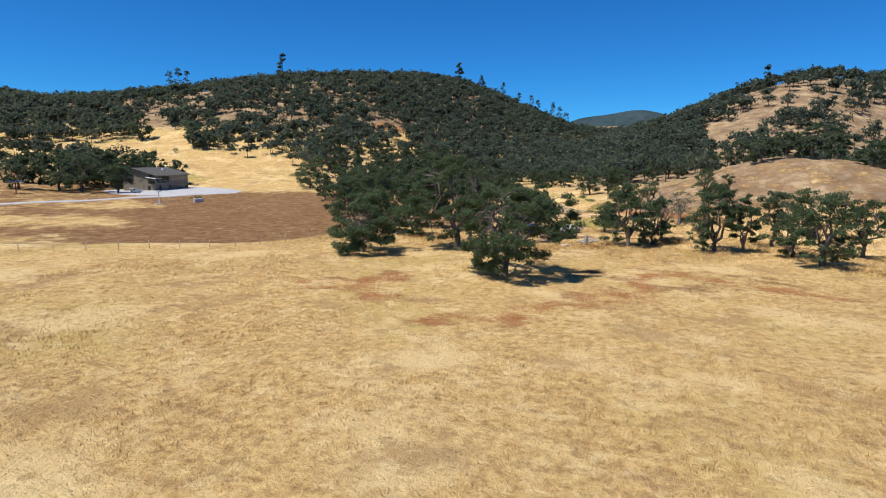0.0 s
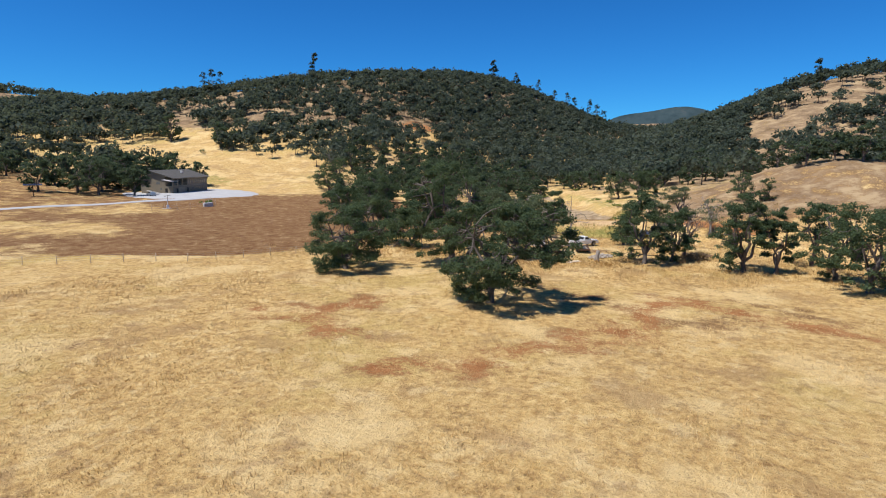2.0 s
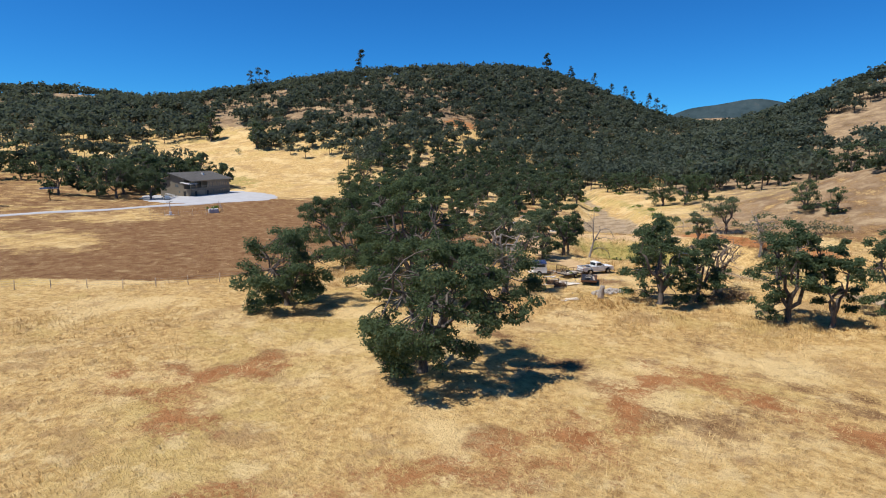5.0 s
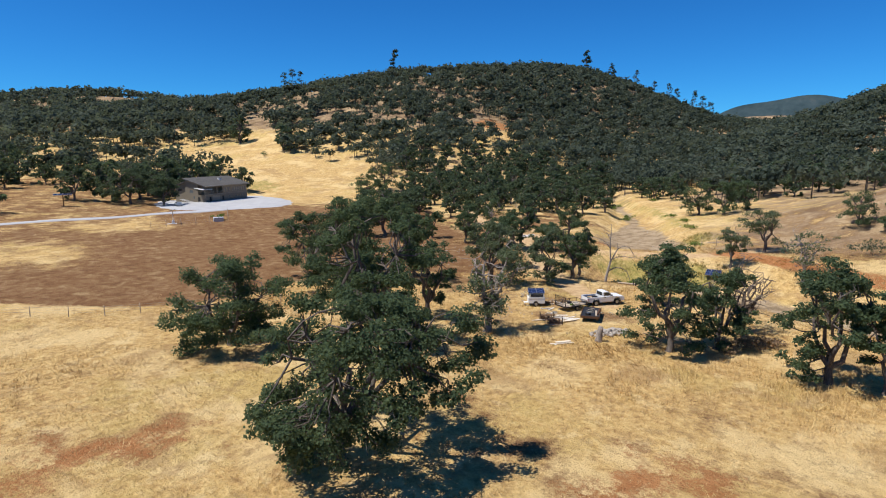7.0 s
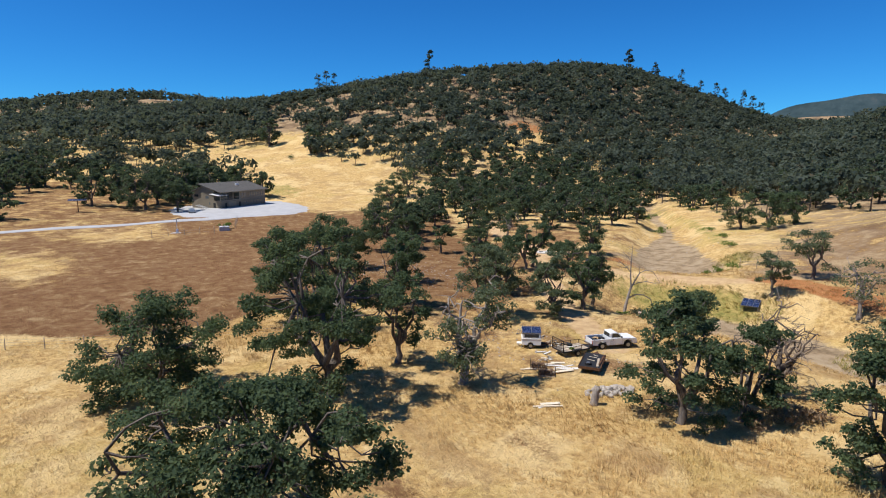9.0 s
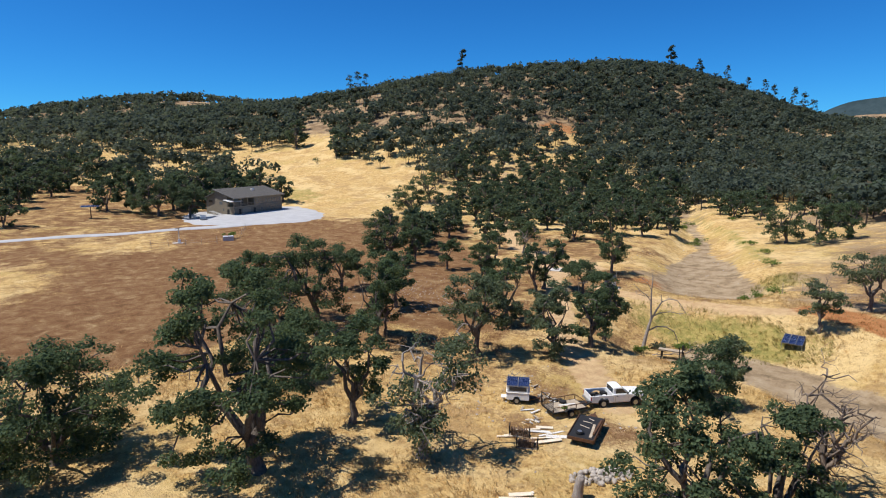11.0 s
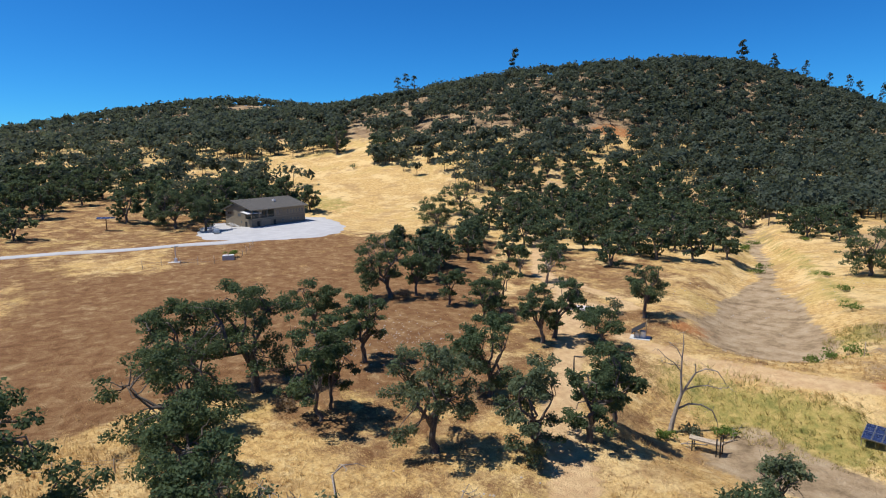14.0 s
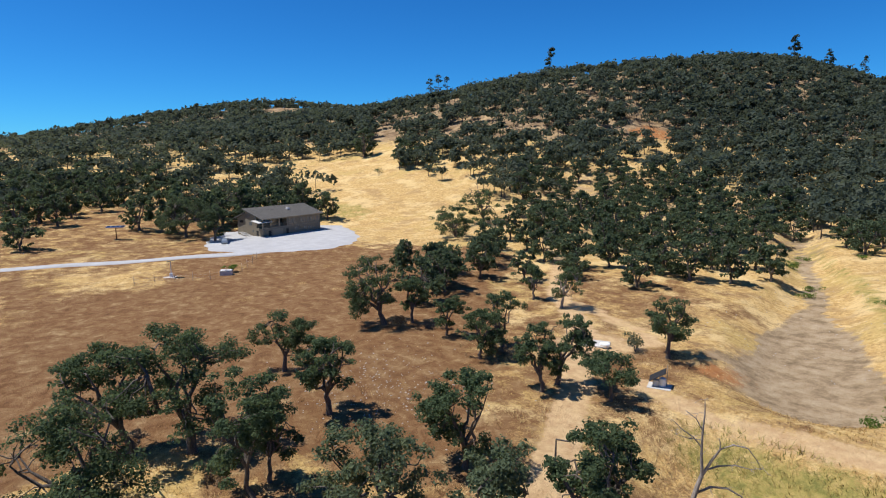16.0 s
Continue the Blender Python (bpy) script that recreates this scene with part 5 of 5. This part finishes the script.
def house(x, y, turn):
    ob = thing("house", pose(x, y, 2.15, 0, 0, turn), "long two-storey olive house with a grey single-slope roof", "house")
    L, D = 23.2, 8.6
    # storeys: the lower one whole, the upper set back behind the porch
    low = part("lower_wall", box((0, 0, 0, L, D, 2.9)), SIDING, ob)
    part("upper_wall", prism([(0, 2.90), (0, 5.85), (D, 8.35), (D, 2.90)], 9.6, L, "x"), SIDING, ob)
    part("porch_back_wall", prism([(3.0, 2.90), (3.0, 6.68), (D, 8.30), (D, 2.90)], 0.0, 9.6, "x"), SIDING, ob)
    part("end_wall", prism([(D, -0.5), (D, 7.3), (D + 4.6, 5.6), (D + 4.6, -0.5)], 0.4, L - 0.4, "x"), SIDING, ob)
    for i in range(11):
        part("siding_board", box((0.0, -0.03, 0.25 + i * 0.25, L, -0.002, 0.27 + i * 0.25)), TRIM, low)
    part("floor_band", box((-0.03, -0.06, 2.82, L + 0.03, -0.003, 3.0)), TRIM, ob)
    # roofs
    roof = part("roof", prism([(-0.8, 5.72), (-0.8, 5.98), (D + 0.3, 8.76), (D + 0.3, 8.50)], -0.9, L + 0.9, "x"), ROOF, ob)
    part("rear_roof", prism([(D - 0.1, 7.40), (D - 0.1, 7.62), (D + 5.4, 5.60), (D + 5.4, 5.38)], -0.5, L + 0.5, "x"), ROOF, ob)
    part("fascia", box((-0.92, -0.84, 5.66, L + 0.92, -0.80, 5.98)), TRIM, roof)
    for i in range(14):
        s = (i + 0.5) / 14
        part("shingle_course", box((-0.9, -0.8 + s * 9.7, 5.98 + s * 2.78 - 0.10, L + 0.9, -0.78 + s * 9.7, 5.98 + s * 2.78 + 0.02)), ROOF, roof)
    part("awning", prism([(-0.6, 4.70), (-0.6, 4.84), (3.0, 5.40), (3.0, 5.26)], -2.0, 3.4, "x"), WORN_WHITE, ob, "pale sheet awning")
    part("roof_vent", box((13.4, 4.6, 7.4, 14.4, 5.4, 8.3), bevel=0.05), WHITE, roof, "white roof unit")
    part("flue", drum(0.1, 5.9, 7.4, Matrix.Translation((22.8, 1.0, 0))), STEEL, roof)
    # porch
    for px in (0.15, 3.2, 6.4, 9.45):
        part("porch_post", box((px - 0.12, 0.05, 2.9, px + 0.12, 0.29, 5.9)), TRIM, ob)
    part("railing", box((0.27, 0.10, 3.85, 9.33, 0.20, 3.95), (0.27, 0.10, 2.98, 9.33, 0.20, 3.08), *[(0.3 + i * 0.3, 0.13, 3.08, 0.36 + i * 0.3, 0.17, 3.85) for i in range(31) if abs((0.33 + i * 0.3) % 3.1) > 0.2]), TRIM, ob)
    part("porch_door", box((5.4, 2.94, 2.95, 7.2, 2.99, 5.1)), PANE, ob, "dark glass door")

    def window(name, x0, z0, w, h, y0=0.0):
        f = part(name, box((x0 - 0.09, y0 - 0.07, z0 - 0.09, x0, y0 - 0.004, z0 + h + 0.09), (x0 + w, y0 - 0.07, z0 - 0.09, x0 + w + 0.09, y0 - 0.004, z0 + h + 0.09),
                           (x0, y0 - 0.07, z0 + h, x0 + w, y0 - 0.004, z0 + h + 0.09), (x0, y0 - 0.07, z0 - 0.09, x0 + w, y0 - 0.004, z0)), TRIM, ob)
        part("pane", box((x0, y0 - 0.03, z0, x0 + w / 2 - 0.02, y0 - 0.006, z0 + h)), PANE, f, "grey reflecting glass")
        part("pane", box((x0 + w / 2 + 0.02, y0 - 0.03, z0, x0 + w, y0 - 0.006, z0 + h)), PANE, f, "grey reflecting glass")

    for wx in (10.2, 11.7):
        window("window", wx, 3.55, 1.15, 1.55)
    for i in range(6):
        window("window", 14.7 + i * 1.35, 3.65, 1.0, 1.4)
    for wx in (12.4, 16.2, 17.9, 19.3):
        window("window", wx, 1.35, 0.95, 0.65)
    for wx in (2.1, 8.9):
        d = part("door", box((wx, -0.05, 0.02, wx + 1.0, -0.004, 2.1)), BLACK, ob, "dark door")
        part("handle", box((wx + 0.85, -0.10, 1.0, wx + 0.9, -0.05, 1.12)), STEEL, d)
    part("garage_door", box((3.8, -0.05, 0.02, 7.6, -0.004, 2.4)), TRIM, ob, "brown garage door")
    # openings of the end wall
    part("end_window", box((-0.04, 5.2, 3.6, -0.004, 6.6, 4.6)), PANE, ob)
    part("end_window", box((-0.04, 4.6, 1.5, -0.004, 5.1, 2.3)), PANE, ob)
    part("end_door", box((-0.05, 2.2, 0.02, -0.004, 3.2, 2.1)), BLACK, ob, "dark door")
    part("end_opening", box((0.36, D + 1.6, 4.1, 0.396, D + 3.4, 4.9)), GLASS, ob)
    # outside stair up the bank
    for i in range(9):
        part("step", box((-1.6, 1.2 + i * 0.95, -0.5 + i * 0.2, -0.2, 2.2 + i * 0.95, -0.28 + i * 0.2)), CONCRETE, ob)


house(-183.9, 171.5, 106.8)


def car(x, y, turn):
    ob = thing("parked_car", pose(x, y, up(x, y) + 0.16, 0, 0, turn), "silver-blue car parked in the shade of an oak", "car")
    part("body", prism([(-2.2, 0.3), (-1.75, 0.28), (-1.6, 0.55), (-1.35, 0.66), (-1.1, 0.55), (-0.98, 0.26), (0.98, 0.26), (1.1, 0.55), (1.35, 0.66), (1.6, 0.55), (1.75, 0.28), (2.15, 0.32), (2.2, 0.62), (2.0, 0.82), (1.0, 0.92), (-2.1, 0.95), (-2.25, 0.7)],
                       -0.88, 0.88, "y", 0.05), SILVER, ob)
    cab = part("cabin", prism([(-2.0, 0.94), (1.0, 0.92), (0.35, 1.42), (-1.5, 1.45)], -0.74, 0.74, "y", 0.06), SILVER, ob)
    for s in (-1, 1):
        a, b = sorted((s * 0.735, s * 0.755))
        part("side_window", prism([(-1.75, 1.0), (0.8, 0.98), (0.3, 1.36), (-1.45, 1.38)], a, b, "y"), GLASS, cab, "dark glass")
        part("headlight", box((2.1, s * 0.6 - 0.15, 0.6, 2.2, s * 0.6 + 0.15, 0.74), bevel=0.01), LENS, ob)
        for wx in (-1.35, 1.35):
            wheel(ob, wx, s * 0.78, 0.32, 0.2)
    part("windscreen", prism([(0.99, 0.95), (1.03, 0.95), (0.40, 1.40), (0.37, 1.38)], -0.66, 0.66, "y"), GLASS, cab, "dark glass")


car(-179.5, 158.6, 160)


def tracker(x, y):
    ob = thing("solar_tracker", pose(x, y, up(x, y), 0, 0, 65), "dark flat solar rack on a single tall post", "solar panels")
    part("post", drum(0.14, -0.3, 3.7, Matrix(), 12), RUST, ob)
    part("arm", box((-2.5, -0.06, 3.55, 2.5, 0.06, 3.68)), STEEL, ob)
    for i in range(4):
        solar_panel(ob, pose(-1.95 + i * 1.3, 0, 3.86, 9), 1.26, 2.0)


tracker(-205.6, 134.8)


def mast(x, y):
    ob = thing("well_mast", pose(x, y, up(x, y), 0, 0, 60), "white boxed mast with a small panel on top", "mast")
    part("post", drum(0.09, -0.2, 3.5, Matrix(), 10), WORN_WHITE, ob)
    part("box", box((-0.3, -0.3, 0, 0.3, 0.3, 0.95), bevel=0.03), WHITE, ob, "white box")
    part("panel", prism([(-0.8, 3.45), (0.8, 3.75), (0.8, 3.81), (-0.8, 3.51)], -0.5, 0.5, "y"), BLACK, ob, "black panel")
    part("slab", box((-1.6, -0.8, -0.2, 0.9, 0.8, 0.07), bevel=0.02), CONCRETE, ob)


mast(-144.5, 136.2)


def trough(x, y):
    ob = thing("water_tank", pose(x, y, up(x, y), 0, 0, 62), "grey concrete water tank with white lids", "tank")
    part("tank", box((-1.3, -0.8, -0.1, 1.3, 0.8, 1.0), bevel=0.06), CONCRETE, ob)
    for lx in (-0.66, 0.66):
        part("lid", box((lx - 0.58, -0.7, 1.0, lx + 0.58, 0.7, 1.12), bevel=0.03), WHITE, ob, "white lid")


trough(-139.8, 146.6)


def fence_post(x, y, h=1.3, mat=None):
    v, f = tubes([[((0, 0, -0.3), 0.06), ((0.01, 0, h * 0.6), 0.055), ((0.015, 0.01, h), 0.05), ((0.015, 0.01, h + 0.005), 0.004)]], 7)
    return mesh_np("post", v, f, mat or BOARD, True)


POST, TALL_POST = fence_post(0, 0), fence_post(0, 0, 1.9)


def fence(name, label, line, gap, me, wires):
    """Posts along a bent line, with wires between them."""
    ob = thing(name, Matrix(), label, "fence")
    spots = []
    for (ax, ay), (bx, by) in zip(line, line[1:]):
        n = max(1, round(math.hypot(bx - ax, by - ay) / gap))
        spots += [(ax + (bx - ax) * i / n, ay + (by - ay) * i / n) for i in range(n)]
    spots.append(line[-1])
    gg = random.Random(4)
    for x, y in spots:
        under("post", me, ob).matrix_local = pose(x, y, up(x, y), gg.uniform(-4, 4), gg.uniform(-4, 4), gg.uniform(0, 360))
    for z in wires:
        under("wire", mesh_np("wire", *tubes([[((x, y, up(x, y) + z), 0.012) for x, y in spots]], 3), STEEL), ob)


fence("field_fence", "thin wire fence with old posts across the field", [(-132, 30), (-95, 64), (-74, 81), (-60, 96), (-52, 108)], 4.2, POST, (0.5, 0.85, 1.15))
fence("garden_fence", "crooked posts and wire round a small garden plot", [(-141.3, 128.3), (-140.4, 136), (-137.5, 142.5), (-141, 150.5), (-151.9, 157.9)], 4.0, TALL_POST, (0.6, 1.2))
fence("dam_fence", "short wire fence with leaning posts above the creek", [(-22, 181), (-13, 178), (-6, 176)], 3.5, TALL_POST, (0.7, 1.3))


def shrub(x, y, w, h, seed, mat, label, n=500):
    rg = np.random.default_rng(seed)
    c = rg.normal(0, 0.3, (9, 3)) * (w, w, h * 0.4) + (0, 0, h * 0.5)
    c[:, 2] = np.maximum(c[:, 2], 0.2)
    ob = thing("shrub", pose(x, y, up(x, y)), label, "shrub")
    stems = [[((0, 0, -0.1), 0.03), (q, 0.012)] for q in c]
    under("stems", mesh_np("stems", *tubes(stems, 4), TWIG), ob)
    under("crown", mesh_np("crown", *leaves(rg, c, np.full(9, w * 0.3), n, 0.22), mat), ob)


shrub(-141.5, 148.4, 2.2, 2.2, 1, LEAF_GREEN, "bright green garden shrub beside the water tank")
shrub(-54.5, 176.5, 3.0, 2.6, 2, LEAF_BUSH, "round grey-green bush on the bank")
shrub(6.9, 174.2, 4.6, 3.0, 3, LEAF_BUSH, "grey rounded bush on the grassy spur", 900)
shrub(-268, 263.8, 4.6, 3.0, 4, LEAF, "small dark bush on the golden slope", 500)
for i, (x, y) in enumerate(((-31.5, 150.5), (-30.2, 153.4), (-27.8, 155.5), (-70, 262), (-72, 270), (-74, 279), (-33.5, 215), (-29, 203), (-25.6, 181), (-27, 178.5), (-23.5, 183), (-56, 236), (-57.5, 243), (-40, 228), (-58, 272), (-63, 290))):
    shrub(x, y, 1.8 if i < 3 else 2.4, 1.1, 10 + i, LEAF_GREEN if i != 1 else LEAF_BUSH, "low green growth at the creek's edge", 260)

for i, (x, y, w) in enumerate(((-3.6, 115.5, 2.4), (-2.0, 116.8, 2.0), (-5.4, 113.2, 1.8), (14.8, 113.5, 2.2), (19.5, 110.5, 2.0), (-56, 120, 1.6), (-86, 157.5, 2.4), (-79, 161.5, 2.0), (-64.5, 160, 2.0), (-42.4, 140, 1.6))):
    shrub(x, y, w, 1.2, 40 + i, LEAF_DRY, "brown dry brush under the oaks", 300)


def fallen(x, y, turn, size, seed):
    """Bare grey branches lying on the ground."""
    rg = np.random.default_rng(seed)
    lines = []
    stem = bent(rg, (0, 0, 0.15), (3.2 * size, 0.4, 0.5 * size), 6, 0.08)
    lines.append([(p, 0.09 * size * (1 - 0.13 * i)) for i, p in enumerate(stem)])
    for i in range(9):
        a = stem[rg.integers(1, 6)]
        e = a + rg.normal(0, 0.8 * size, 3) * (1, 1, 0.5) + (0.5, 0, 0.25)
        e[2] = max(e[2], 0.05)
        lines.append([(p, 0.04 * size * (1 - 0.2 * k)) for k, p in enumerate(bent(rg, a, e, 4, 0.14))])
    ob = new("fallen_branch", mesh_np("fallen_branch", *tubes(lines, 5), DEAD, True))
    ob.matrix_world = pose(x, y, up(x, y), 0, 0, turn)
    tagged(ob, "bare grey fallen branch in dry grass", "branch", "fallen branches")


for i, (x, y, t, s) in enumerate(((-30.0, 150.6, 20, 1.0), (-27.5, 153.2, 70, 0.9), (-54.6, 107.8, 10, 1.2), (-52.0, 106.4, 60, 1.0), (-90, 228, 130, 1.4), (-33.0, 121.5, 80, 0.7))):
    fallen(x, y, t, s, 60 + i)


# ---- grass, reeds and stones ----
def blades(g, x, y, z, h, per, width, lie):
    """Grass blades: one thin three-cornered blade each, in tufts."""
    n = len(x) * per
    px, py = np.repeat(x, per) + g.normal(0, 0.16, n), np.repeat(y, per) + g.normal(0, 0.16, n)
    pz, hh = np.repeat(z, per) - 0.03, np.repeat(h, per) * g.uniform(0.55, 1.15, n)
    a = g.uniform(0, 2 * np.pi, n)
    lean = np.abs(g.normal(0, 0.65, n))
    lx, ly = np.cos(a) * lean + np.repeat(lie[0], per), np.sin(a) * lean + np.repeat(lie[1], per)
    b = g.uniform(0, 2 * np.pi, n)
    wx, wy = np.cos(b) * width * 0.5, np.sin(b) * width * 0.5
    v = np.stack((np.stack((px - wx, py - wy, pz), 1), np.stack((px + wx, py + wy, pz), 1), np.stack((px + lx * hh, py + ly * hh, pz + hh * 0.9), 1)), 1)
    return v.reshape(-1, 3)


def meadow(name, label, xs, ys, count, per, hi, width, seed, mat, want):
    g = np.random.default_rng(seed)
    x, y = g.uniform(*xs, count), g.uniform(*ys, count)
    soil, dirt, green, bed, litter, clay = zones(x, y)
    keep = want(g, x, y, soil, dirt, green, bed)
    x, y = x[keep], y[keep]
    tall = lumpy(x, y, 3.2, 31)
    h = hi * (0.35 + 0.9 * tall ** 1.5)
    way = 6.3 * lumpy(x, y, 9.0, 33)
    k = 0.9 * lumpy(x, y, 5.0, 34) ** 2
    v = blades(g, x, y, height(x, y), h, per, width, (np.cos(way) * k, np.sin(way) * k))
    tagged(new(name, mesh_np(name, v, np.arange(len(v)).reshape(-1, 3), mat)), label, "grass", kind="stuff")


def field(g, x, y, soil, dirt, green, bed):
    return (g.random(len(x)) > np.clip(soil * 1.35, 0, 0.97)) & (dirt < 0.35) & (bed < 0.3) & (green < 0.5)


meadow("meadow_grass", "golden dry meadow grass, tufted and wind-laid", (-75, 55), (18, 108), 52000, 5, 0.34, 0.045, 41, GRASS, field)
meadow("grove_grass", "tall golden dry grass among the oaks", (-75, 30), (95, 185), 30000, 6, 0.6, 0.055, 42, GRASS, field)
meadow("reeds", "green and yellow reeds at the creek", (-45, 10), (140, 200), 9000, 6, 1.0, 0.07, 43, REED, lambda g, x, y, soil, dirt, green, bed: green > 0.3)


def loose_stones():
    g2 = np.random.default_rng(77)
    verts, faces = [], []
    base = [(1, 0, 0), (-1, 0, 0), (0, 1, 0), (0, -1, 0), (0, 0, 0.7), (0, 0, -0.7)]
    tri = [(0, 2, 4), (2, 1, 4), (1, 3, 4), (3, 0, 4), (2, 0, 5), (1, 2, 5), (3, 1, 5), (0, 3, 5)]
    spots = [(-66 + g2.normal(0, 7), 141 + g2.normal(0, 6)) for _ in range(420)] + [(-26 + g2.normal(0, 5), 119 + g2.normal(0, 4)) for _ in range(120)] + [(g2.uniform(-60, -30), g2.uniform(190, 250)) for _ in range(160)]
    for x, y in spots:
        s = g2.uniform(0.05, 0.16)
        q = np.array(base) * s * g2.uniform(0.7, 1.3, 3) + (x, y, up(x, y) + s * 0.2)
        faces += [tuple(len(verts) + i for i in t) for t in tri]
        verts += q.tolist()
    tagged(new("loose_stones", mesh_np("loose_stones", verts, faces, ROCK)), "pale loose stones scattered on bare red soil", "stones", kind="stuff")


loose_stones()
